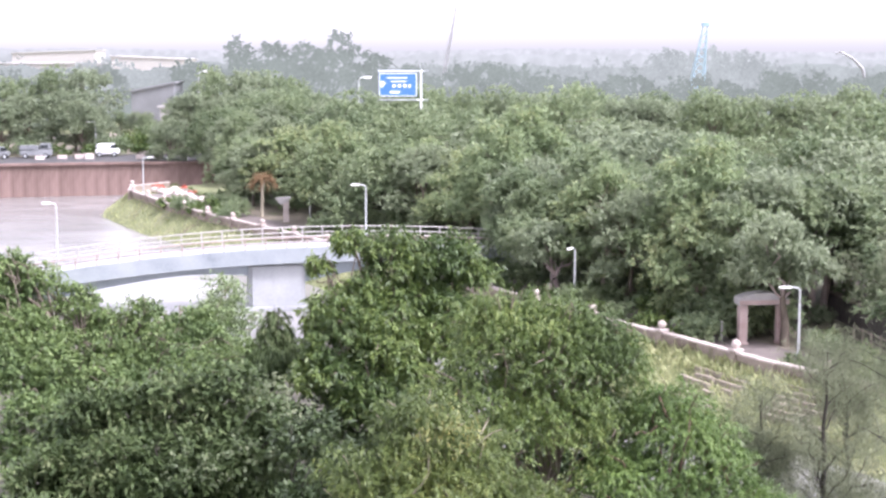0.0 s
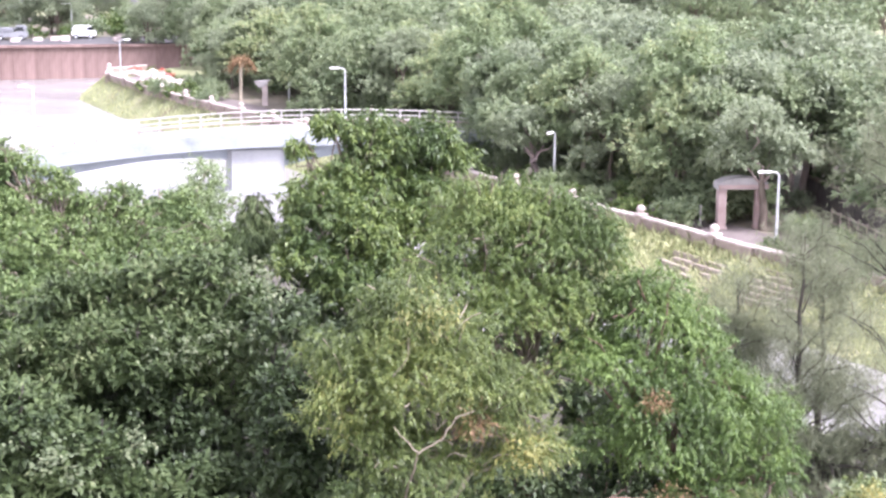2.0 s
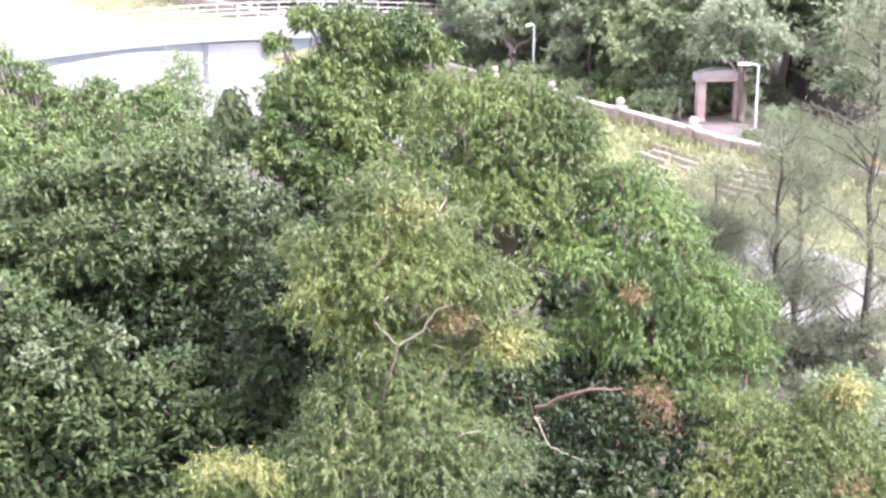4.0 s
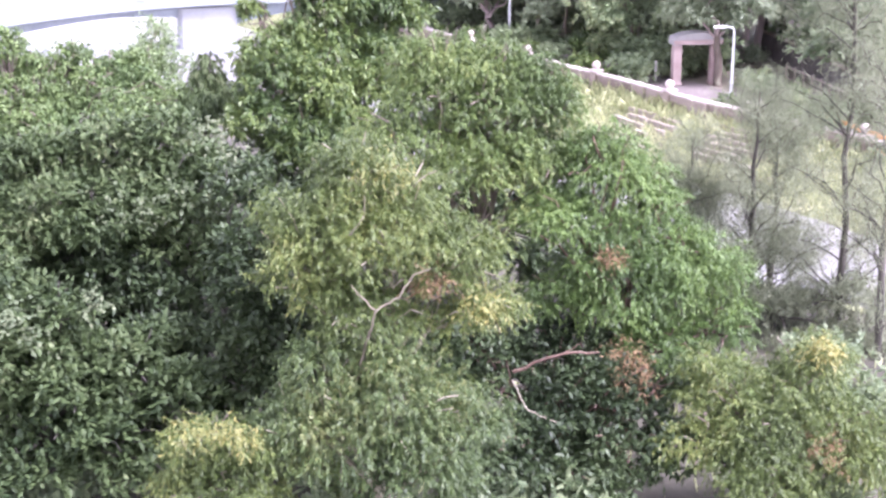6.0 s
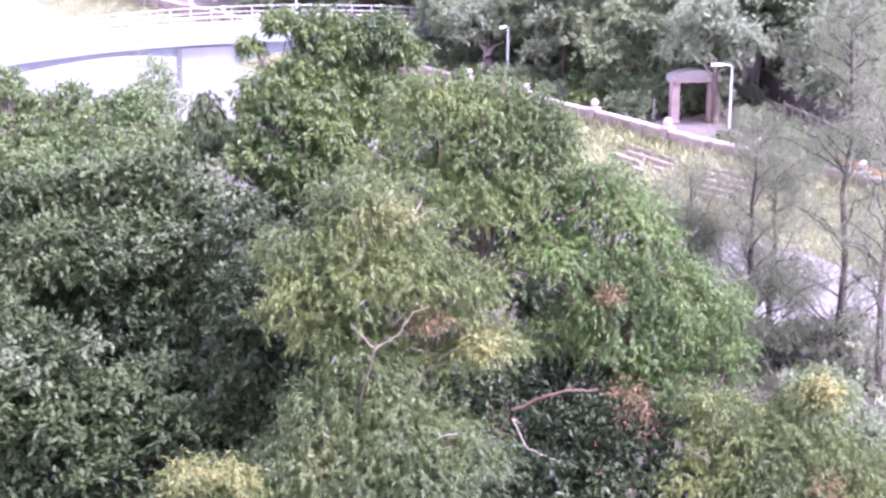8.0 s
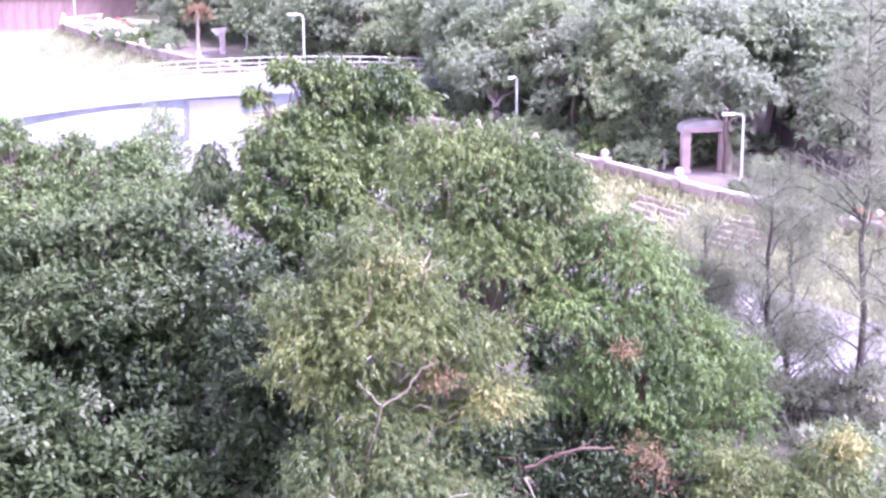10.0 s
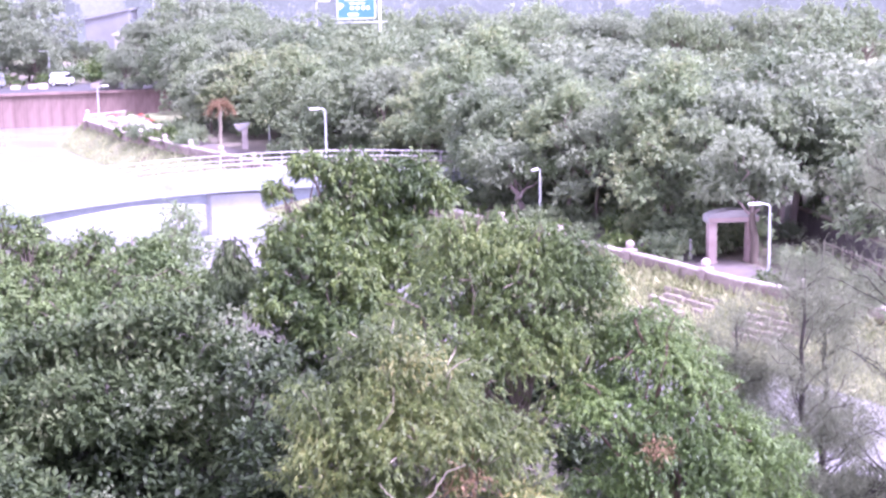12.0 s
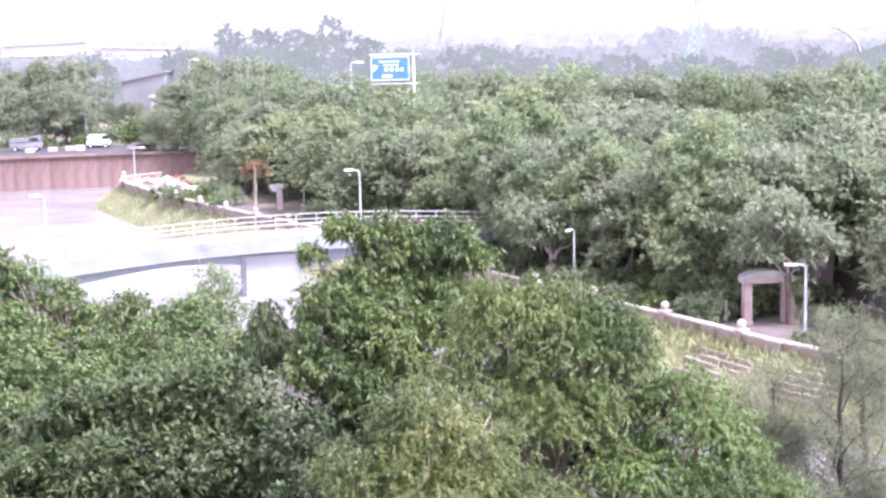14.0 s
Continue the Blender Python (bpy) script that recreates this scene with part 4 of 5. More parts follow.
far_hall(-54.6, 292, 8.0, 10, 1.9, 9.0, 10.6, M_HALL, "grey hall with a sloping roof beyond the trees")
far_hall(-50.2, 284, 3.4, 5, 1.9, 6.4, 6.6, M_RAIL, "low white hut in front of the grey hall")
for x, y, w, z1, z2 in ((-122, 480, 34, 12.5, 12.5), (-98, 520, 26, 14.5, 13.5), (-140, 560, 30, 15.5, 16.5)):
    far_hall(x, y, w, 16, 1.9, z1, z2, M_RAIL, "long white hall far off in the drizzle")
for x, y in ((-41.2, 262.0), (-14.2, 262.0)):
    copy_thing(lamp_a, pose(x, y, 1.9, 0, 0, 180) @ Matrix.Diagonal((1.9, 1.9, 2.85 if x < -20 else 2.6, 1)))


# ---- woods: a handful of trees, then copies ----
def grove_tree(seed, h, spread, mat, bark, leaves, length, width, label):
    rng = np.random.default_rng(seed)
    lobes = []
    k = 12
    for i in range(k):
        a = i * 2.4 + rng.uniform(0, 1)
        q = spread * (0.28 + 0.62 * (i / k) ** 0.6)
        z = h * (0.84 - 0.58 * (i / k) + rng.uniform(-0.06, 0.06))
        lobes.append((math.cos(a) * q, math.sin(a) * q, z, spread * rng.uniform(0.4, 0.56)))
    lobes.append((0, 0, h * 0.84, spread * 0.42))
    return tree(seed, (0, 0, 0), lobes, mat, bark, leaves, length, width, label, trunk_r=0.22, group="grove trees", twigs=1, sprig=10, droop=0.25, reach=0.5, split=11, grain=0.4, inner=0.4, merged=True)


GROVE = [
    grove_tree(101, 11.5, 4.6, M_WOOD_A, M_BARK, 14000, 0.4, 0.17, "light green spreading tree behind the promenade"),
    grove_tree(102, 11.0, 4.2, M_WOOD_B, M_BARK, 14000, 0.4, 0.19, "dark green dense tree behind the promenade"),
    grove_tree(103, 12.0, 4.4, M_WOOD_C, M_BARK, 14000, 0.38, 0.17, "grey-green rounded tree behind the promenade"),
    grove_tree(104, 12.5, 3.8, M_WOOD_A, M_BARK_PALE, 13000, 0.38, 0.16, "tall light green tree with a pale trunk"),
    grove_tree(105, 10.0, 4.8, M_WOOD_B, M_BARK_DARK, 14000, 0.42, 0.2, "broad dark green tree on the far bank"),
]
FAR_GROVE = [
    grove_tree(111, 12.0, 5.0, M_WOOD_C, M_BARK, 8500, 0.44, 0.2, "grey-green tree in the far woods, haze in its leaf colour"),
    grove_tree(112, 12.0, 5.0, M_WOOD_B, M_BARK, 8500, 0.44, 0.2, "green tree in the far woods, haze in its leaf colour"),
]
PLACED = []


def plant(kind, x, y, z, scale, turn, tall=1.0):
    m = pose(x, y, z, 0, 0, turn) @ Matrix.Diagonal((scale, scale, scale * tall, 1))
    if kind in PLACED:
        return copy_thing(kind, m)
    PLACED.append(kind)
    kind.matrix_basis = m
    return kind


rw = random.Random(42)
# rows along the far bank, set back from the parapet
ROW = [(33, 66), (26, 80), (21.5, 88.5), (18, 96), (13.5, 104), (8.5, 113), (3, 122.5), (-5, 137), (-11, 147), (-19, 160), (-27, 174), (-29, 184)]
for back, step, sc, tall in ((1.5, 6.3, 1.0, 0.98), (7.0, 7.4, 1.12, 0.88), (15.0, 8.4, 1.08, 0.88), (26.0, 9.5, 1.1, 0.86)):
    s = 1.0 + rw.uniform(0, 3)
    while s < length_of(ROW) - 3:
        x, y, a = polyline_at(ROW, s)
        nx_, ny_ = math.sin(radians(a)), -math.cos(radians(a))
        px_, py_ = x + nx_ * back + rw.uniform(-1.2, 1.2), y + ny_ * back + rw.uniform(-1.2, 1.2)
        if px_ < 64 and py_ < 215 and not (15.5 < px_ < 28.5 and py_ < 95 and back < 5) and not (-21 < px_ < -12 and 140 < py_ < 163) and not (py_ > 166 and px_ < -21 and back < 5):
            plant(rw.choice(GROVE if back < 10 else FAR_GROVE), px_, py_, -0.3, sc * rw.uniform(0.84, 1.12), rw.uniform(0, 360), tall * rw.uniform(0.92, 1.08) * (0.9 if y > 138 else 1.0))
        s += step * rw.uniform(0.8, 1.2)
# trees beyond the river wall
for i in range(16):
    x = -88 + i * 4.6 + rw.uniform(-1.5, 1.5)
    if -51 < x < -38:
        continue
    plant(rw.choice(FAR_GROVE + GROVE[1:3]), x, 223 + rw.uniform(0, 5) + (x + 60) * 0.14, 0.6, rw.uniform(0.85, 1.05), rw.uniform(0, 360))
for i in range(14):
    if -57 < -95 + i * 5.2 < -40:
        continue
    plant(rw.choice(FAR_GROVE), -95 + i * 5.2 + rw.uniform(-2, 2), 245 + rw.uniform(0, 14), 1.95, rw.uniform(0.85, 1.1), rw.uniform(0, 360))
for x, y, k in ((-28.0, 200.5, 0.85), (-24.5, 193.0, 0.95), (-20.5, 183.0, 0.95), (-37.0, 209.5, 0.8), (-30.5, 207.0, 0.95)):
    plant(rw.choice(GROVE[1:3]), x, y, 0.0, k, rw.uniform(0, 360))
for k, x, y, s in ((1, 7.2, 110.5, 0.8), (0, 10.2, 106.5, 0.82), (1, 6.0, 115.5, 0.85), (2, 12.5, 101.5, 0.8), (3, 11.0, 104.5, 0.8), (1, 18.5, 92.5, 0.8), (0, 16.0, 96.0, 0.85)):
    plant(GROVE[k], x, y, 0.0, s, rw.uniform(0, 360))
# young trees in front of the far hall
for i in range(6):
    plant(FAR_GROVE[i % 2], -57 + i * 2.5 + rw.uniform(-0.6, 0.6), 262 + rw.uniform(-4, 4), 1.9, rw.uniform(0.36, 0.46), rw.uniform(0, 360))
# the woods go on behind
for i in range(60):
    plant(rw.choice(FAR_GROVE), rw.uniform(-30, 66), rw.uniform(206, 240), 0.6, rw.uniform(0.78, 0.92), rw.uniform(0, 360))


# ---- far woods with haze in their glow: plain distance ----
def far_wood(y, spots, mat, leaf, n, seed):
    rng = np.random.default_rng(seed)
    lobes = []
    for x0, x1, lo, hi, r in spots:
        for x in np.arange(x0, x1, r * 1.1):
            h = rng.uniform(lo, hi)
            lobes.append((x + rng.uniform(-1, 1), y + rng.uniform(-6, 6), h - r, r * rng.uniform(0.8, 1.2)))
            z = h - 2.2 * r
            while z > -r:
                lobes.append((x + rng.uniform(-1.5, 1.5), y + rng.uniform(-6, 6), z, r * 1.1))
                z -= r * 1.4
    v, f = crown_arrays(rng, lobes, n, leaf, leaf * 0.65, sprig=7, droop=0.2, reach=leaf, split=8, grain=0.5, inner=2.0)
    ob = new("backdrop", quick_mesh("backdrop", v, f, mat))
    return tagged(ob, "distant woods, haze painted as a pale glow", "backdrop", kind="structure")


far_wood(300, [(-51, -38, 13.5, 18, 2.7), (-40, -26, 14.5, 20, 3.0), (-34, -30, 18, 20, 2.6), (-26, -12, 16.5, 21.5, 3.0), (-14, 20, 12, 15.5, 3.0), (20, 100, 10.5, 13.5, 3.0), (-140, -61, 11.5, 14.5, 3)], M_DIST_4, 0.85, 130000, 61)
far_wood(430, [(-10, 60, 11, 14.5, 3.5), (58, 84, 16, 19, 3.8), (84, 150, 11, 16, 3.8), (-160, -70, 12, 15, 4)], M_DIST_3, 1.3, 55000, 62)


# ---- shrubs and grass ----
def shrub(seed, r, mat, label):
    rng = np.random.default_rng(seed)
    root = empty_at("shrub", pose(0, 0, 0), label, "shrub", "promenade shrubs")
    lo = [(rng.uniform(-0.5, 0.5) * r, rng.uniform(-0.5, 0.5) * r, r * rng.uniform(0.3, 0.6), r * 0.55) for _ in range(5)]
    runs = [limb(rng, (0, 0, -0.1), l[:3], 0.04, 0.015, 0.2) for l in lo]
    attach(new("stem", tubes_mesh("stem", runs, M_BARK, 5)), root)
    v, f = crown_arrays(rng, lo, int(390 * r ** 2), 0.3, 0.14, sprig=8, droop=0.2, reach=0.3, split=8)
    attach(new("crown", quick_mesh("crown", v, f, mat)), root)
    return root


SHRUBS = [shrub(201, 1.2, M_SHRUB, "low green shrub beside the promenade"), shrub(202, 1.7, M_WOOD_B, "dark green shrub beside the promenade"), shrub(203, 1.1, M_SHRUB, "bushy green shrub beside the promenade")]
for back, step in ((-6.2, 2.3), (-3.5, 3.6), (-1.6, 4.6)):
    s = 0.5
    while s < length_of(ROW) - 1:
        x, y, a = polyline_at(ROW, s)
        nx_, ny_ = math.sin(radians(a)), -math.cos(radians(a))
        px_, py_ = x + nx_ * back, y + ny_ * back
        if not (15.0 < px_ < 21.3 and 82 < py_ < 89.5) and not (px_ > 18.5 and py_ < 95 and back > -5) and not (-21 < px_ < -11.5 and 140 < py_ < 160) and py_ < 168:
            k = rw.uniform(0.75, 1.05) if back < -5 else rw.uniform(0.7, 1.25)
            plant(rw.choice(SHRUBS), px_, py_, 0, k, rw.uniform(0, 360))
        s += step * rw.uniform(0.7, 1.3)

for i in range(26):
    plant(rw.choice(SHRUBS), -92 + i * 2.7 + rw.uniform(-0.8, 0.8), 219.5 + (i * 2.7 - 32) * 0.15 + rw.uniform(-0.6, 0.6), 1.95, rw.uniform(1.0, 1.7), rw.uniform(0, 360))
for i in range(20):
    plant(rw.choice(SHRUBS), rw.uniform(-58, -38), rw.uniform(230, 262), 1.95, rw.uniform(1.4, 2.4), rw.uniform(0, 360))
for i in range(44):
    sx, sy = rw.uniform(-12, 16), rw.uniform(26, 45)
    plant(rw.choice(SHRUBS), sx, sy, -0.05, rw.uniform(0.8, 1.4), rw.uniform(0, 360))

BUSHES = [shrub(211, 2.3, M_WOOD_C, "grey-green bush under the promenade trees"), shrub(212, 2.1, M_WOOD_A, "light green bush under the promenade trees"), shrub(213, 2.5, M_WOOD_B, "dense green bush under the promenade trees")]
for back, step in ((-2.6, 3.4), (0.6, 3.6), (4.0, 4.6), (8.5, 6.5)):
    s = 1.0
    while s < length_of(ROW) - 1:
        x, y, a = polyline_at(ROW, s)
        px_, py_ = x + math.sin(radians(a)) * back, y - math.cos(radians(a)) * back
        if not (15.5 < px_ < 28 and py_ < 94) and not (-21 < px_ < -11.5 and 140 < py_ < 160) and not (py_ > 160 and back < 3):
            plant(rw.choice(BUSHES), px_, py_, 0, rw.uniform(0.8, 1.25) * (0.7 if back < 0 else 1.0), rw.uniform(0, 360), rw.uniform(0.9, 1.4))
        s += step * rw.uniform(0.75, 1.3)

for i in range(9):
    plant(BUSHES[i % 3], 21.0 + i * 0.42 + rw.uniform(-0.3, 0.3), 87.0 - i * 1.5 + rw.uniform(-0.8, 0.8), 0, rw.uniform(0.55, 0.8), rw.uniform(0, 360))
for x, y in ((17.6, 91.6), (18.8, 91.2), (19.9, 91.0), (18.3, 93.0), (16.6, 91.5)):
    plant(SHRUBS[1], x, y, 0, 1.5, rw.uniform(0, 360))


def grass(seed, n, xr, yr, keep, size, label):
    rng = np.random.default_rng(seed)
    x, y = rng.uniform(*xr, n), rng.uniform(*yr, n)
    z = ground_height(x, y)
    k = keep(x, y, z)
    x, y, z = x[k], y[k], z[k]
    pos = np.stack([x, y, z - 0.02], 1)
    d = rng.normal(size=(len(x), 3)) * 0.45 + np.array([0, 0, 1.0])
    v, f = leaf_arrays(rng, pos, d, size, size * 0.16, up=0.0)
    return tagged(new("grass", quick_mesh("grass", v, f, M_GRASS)), label, "grass", kind="stuff")


grass(301, 60000, (5, 30), (62, 100), lambda x, y, z: (z < 0.0) & (z > -2.4) & in_river(x, y), 0.4, "tall pale green grass on the river bank")
grass(302, 60000, (-42, 0), (112, 196), lambda x, y, z: (z < 0.0) & (z > -2.4) & in_river(x, y), 0.45, "yellow-green grass on the far river bank")
grass(304, 40000, (5, 30), (60, 100), lambda x, y, z: (z < -0.05) & (z > -0.75) & in_river(x, y), 0.75, "long pale grass at the foot of the parapet")
grass(303, 5000, (-30, 30), (28, 62), lambda x, y, z: z > -1.5, 0.5, "rough grass under the near trees")


# trees with visible pale trunks by the pavilion
def slender(seed, x, y, lean, h, r, mat, label, bark=M_BARK_PINK):
    rng = np.random.default_rng(seed)
    root = empty_at("slender_tree", pose(x, y, 0), label, "tree", "pale-trunked trees")
    top = (lean, 0.3, h)
    stem = limb(rng, (0, 0, -0.2), top, 0.27, 0.14, 0.08, 8)
    attach(new("trunk", tubes_mesh("trunk", [stem], bark, 9)), root)
    lo = []
    for i in range(5):
        a = i * 1.3 + rng.uniform(0, 1)
        q = (lean + math.cos(a) * r * 0.8, 0.3 + math.sin(a) * r * 0.8, h + rng.uniform(0.6, 3.0))
        attach(new("limb", tubes_mesh("limb", [limb(rng, stem[0][5], q, 0.09, 0.03, 0.2)], M_BARK_PINK, 7)), root)
        lo.append((*q, r * 0.75))
    v, f = crown_arrays(rng, lo, 8000, 0.36, 0.15, sprig=10, droop=0.3, reach=0.45, split=10, grain=0.4, inner=0.6)
    attach(new("crown", quick_mesh("crown", v, f, mat)), root)


slender(501, 19.7, 87.6, -0.12, 3.6, 2.1, M_WOOD_C, "leafy tree with a leaning grey-brown trunk beside the pavilion", M_BARK)
slender(502, 23.2, 96.0, 0.1, 5.2, 2.0, M_WOOD_B, "leafy tree with a tall pale pinkish trunk")
slender(503, 24.1, 96.8, 0.3, 4.8, 2.3, M_WOOD_C, "leafy tree with a slim pinkish trunk")
slender(504, 7.0, 104.5, 0.9, 2.2, 2.2, M_WOOD_C, "spreading tree with pale bare lower limbs")
slender(505, 8.2, 106.5, -1.1, 2.6, 2.3, M_WOOD_B, "spreading tree with crossing pale limbs")


def rock(x, y, z, s, seed):
    rnd = random.Random(seed)
    bm = bmesh.new()
    bmesh.ops.create_icosphere(bm, subdivisions=2, radius=s)
    for v in bm.verts:
        v.co *= rnd.uniform(0.78, 1.12)
        v.co.z *= 0.7
    root = part("garden_rock", bm, M_COPING, None)
    root.matrix_basis = pose(x, y, z + s * 0.35, 0, 0, rnd.uniform(0, 360))
    tagged(root, "pale garden boulder on the promenade tip", "rock", "garden boulders")


for i in range(22):
    q = i * 0.83
    rock(-34.5 + i * 0.42 + math.sin(q * 3) * 0.9, 186.5 - i * 0.8 + math.cos(q * 5) * 1.2, 0.08, 0.32 + 0.3 * abs(math.sin(q * 7)), i)

# orange dying palm among the far trees
def palm(x, y):
    rng = np.random.default_rng(77)
    root = empty_at("palm", pose(x, y, 0), "palm with drooping dry orange fronds", "palm tree")
    attach(new("trunk", tubes_mesh("trunk", [limb(rng, (0, 0, -0.2), (0.2, 0, 4.2), 0.2, 0.13, 0.05)], M_BARK_PALE, 8)), root)
    for i in range(11):
        a = i * 2 * math.pi / 11 + rng.uniform(-0.2, 0.2)
        t = np.linspace(0, 1, 9)
        L = rng.uniform(1.6, 2.3)
        pts = np.stack([0.2 + np.cos(a) * t * L * 0.75, np.sin(a) * t * L * 0.75, 4.2 + L * (0.55 * t - 1.0 * t * t)], 1)
        v0, f0 = tube_arrays(pts, np.linspace(0.04, 0.01, 9), 4)
        base = np.repeat(pts[1:], 8, 0)
        v1, f1 = leaf_arrays(rng, base, rng.normal(size=(len(base), 3)) * 0.6 - np.array([0, 0, 0.7]), 0.6, 0.08)
        attach(new("frond", quick_mesh("frond", np.concatenate([v0, v1]), np.concatenate([f0, f1 + len(v0)]), M_FROND_RED)), root)


palm(-18.5, 157.0)

# ---- near trees ----
ACACIA_REAR_BASE = (2.5, 38.0, 0.0)
ACACIA_REAR = [(1.7, 38.4, 9.5, 1.7), (3.1, 38.0, 9.3, 1.6), (0.9, 37.6, 8.2, 1.7), (2.7, 37.2, 7.7, 1.8), (4.0, 38.4, 9.0, 1.2), (4.2, 37.6, 7.9, 1.3), (0.2, 36.8, 7.4, 1.2), (1.4, 38.4, 9.9, 1.3), (2.5, 38.4, 9.9, 1.3), (4.2, 38.0, 9.5, 1.0), (2.1, 38.4, 10.2, 0.9), (3.4, 38.4, 10.0, 0.9), (5.2, 37.2, 8.0, 0.9)]
ACACIA_SIDE_BASE = (6.2, 36.0, 0.0)
ACACIA_SIDE = [(5.6, 36.8, 7.8, 1.4), (6.4, 36.8, 7.4, 0.9), (6.6, 36.0, 6.3, 1.5), (4.8, 36.0, 6.6, 1.5), (7.5, 35.6, 5.4, 1.5), (5.9, 35.2, 5.1, 1.7), (8.2, 35.2, 4.1, 1.1), (4.6, 36.0, 4.7, 1.3), (6.8, 34.8, 3.8, 1.3)]
ACACIA_FRONT_BASE = (0.1, 32.0, 0.0)
ACACIA_FRONT = [(-0.5, 32.8, 8.7, 1.1), (0.6, 32.8, 8.2, 1.0), (-1.3, 32.4, 7.5, 1.4), (0.2, 32.0, 7.3, 1.6), (1.7, 32.4, 6.9, 1.3), (2.1, 32.0, 5.9, 0.9), (-1.7, 32.0, 6.7, 1.0), (-0.3, 31.6, 5.9, 1.4)]
ACACIA_LOW_BASE = (0.2, 30.4, 0.0)
ACACIA_LOW = [(-1.2, 30.8, 4.7, 1.2), (0.4, 30.4, 4.4, 1.5), (1.7, 30.4, 3.8, 1.2), (-0.7, 30.0, 3.5, 1.5), (0.9, 29.6, 3.0, 1.3), (-1.9, 30.4, 3.9, 1.0)]
ACACIA_CORNER_BASE = (8.9, 32.0, 0.0)
ACACIA_CORNER = [(8.0, 32.8, 3.7, 1.1), (9.7, 32.8, 3.8, 1.2), (8.5, 32.0, 2.9, 1.4), (10.4, 32.4, 2.9, 1.2), (7.3, 32.0, 2.6, 1.0), (10.8, 32.0, 2.0, 1.2), (8.6, 31.2, 2.1, 1.3)]
ACACIA_YELLOW_BASE = (-3.1, 29.6, 0.0)
ACACIA_YELLOW = [(-3.6, 30.0, 3.6, 0.9), (-2.6, 30.0, 3.4, 0.9), (-3.2, 29.6, 2.8, 1.2), (-4.1, 29.6, 2.9, 0.7)]
MANGO_BASE = (-1.5, 51.9, 0.0)
MANGO = [(-1.6, 52.8, 9.9, 1.3), (-0.1, 52.8, 9.8, 1.4), (0.9, 52.8, 9.4, 0.9), (-3.1, 52.8, 10.4, 0.7), (-4.2, 52.8, 9.6, 0.5), (-0.5, 52.8, 8.6, 1.0), (-1.6, 51.9, 8.4, 1.2), (-2.8, 51.9, 8.7, 1.0), (0.3, 51.9, 8.3, 1.0), (-3.4, 50.2, 8.0, 1.4), (-1.9, 50.2, 7.2, 1.6), (-3.8, 49.3, 6.6, 1.4), (-2.3, 49.3, 5.8, 1.6), (-0.5, 51.0, 7.4, 1.3), (-1.2, 50.2, 6.2, 1.2)]
BROAD_MID_BASE = (-6.6, 38.4, 0.0)
BROAD_MID = [(-5.4, 40.0, 7.5, 1.4), (-7.4, 40.8, 7.0, 1.6), (-9.2, 40.8, 6.7, 1.6), (-4.5, 39.2, 6.6, 1.2), (-5.9, 38.8, 6.0, 1.7), (-7.7, 38.4, 5.8, 1.7), (-4.0, 37.6, 5.3, 1.2), (-9.7, 38.8, 5.5, 1.6)]
BROAD_LOW_BASE = (-7.3, 33.2, 0.0)
BROAD_LOW = [(-9.4, 34.4, 5.5, 1.3), (-10.3, 35.6, 4.7, 1.2), (-9.1, 36.0, 4.5, 1.2), (-10.3, 33.6, 3.8, 1.2), (-9.8, 33.2, 2.9, 1.1), (-7.8, 34.0, 4.8, 1.3), (-8.9, 33.6, 3.9, 1.5), (-6.9, 33.2, 3.7, 1.4), (-5.7, 33.6, 3.9, 1.2), (-7.8, 32.8, 2.5, 1.6), (-6.0, 32.4, 2.3, 1.5), (-4.6, 33.2, 3.3, 1.2), (-9.2, 32.0, 2.2, 1.4)]
GREEN_REAR_BASE = (-12.9, 52.8, 0.0)
GREEN_REAR = [(-15.4, 54.6, 8.6, 1.1), (-15.6, 53.7, 7.5, 1.3), (-14.6, 52.8, 7.2, 1.2), (-14.3, 54.6, 8.7, 0.8), (-13.2, 54.6, 8.0, 0.9), (-12.0, 54.6, 7.2, 0.9), (-8.8, 54.6, 7.2, 0.8), (-15.2, 54.6, 7.7, 1.2), (-14.0, 52.8, 6.5, 1.5), (-13.1, 55.4, 6.8, 1.0), (-14.7, 51.0, 6.2, 1.7), (-12.8, 51.0, 5.6, 1.7), (-11.5, 52.8, 6.2, 1.4), (-11.0, 54.6, 6.8, 0.8), (-9.5, 52.8, 6.5, 1.2), (-10.6, 50.2, 5.6, 1.4), (-8.4, 51.0, 6.1, 1.2), (-13.1, 48.4, 4.5, 1.8), (-15.6, 54.6, 9.2, 0.9), (-10.7, 54.6, 7.6, 0.7), (-9.4, 54.6, 7.3, 0.7), (-10.0, 54.6, 6.9, 0.8), (-8.4, 53.7, 6.7, 0.9), (-7.1, 52.8, 6.2, 1.0), (-6.2, 53.7, 5.8, 0.9), (-5.2, 53.7, 6.1, 0.8)]
PALE_SLENDER_BASE = (-8.4, 57.2, 0.0)
PALE_SLENDER = [(-8.3, 58.1, 7.8, 0.8), (-8.3, 57.6, 7.3, 0.7), (-8.6, 57.2, 6.8, 1.0), (-7.5, 57.2, 6.8, 0.8), (-9.5, 56.3, 6.5, 1.0), (-8.1, 56.3, 5.7, 1.1)]
BROAD_GAP_BASE = (-3.0, 36.0, 0.0)
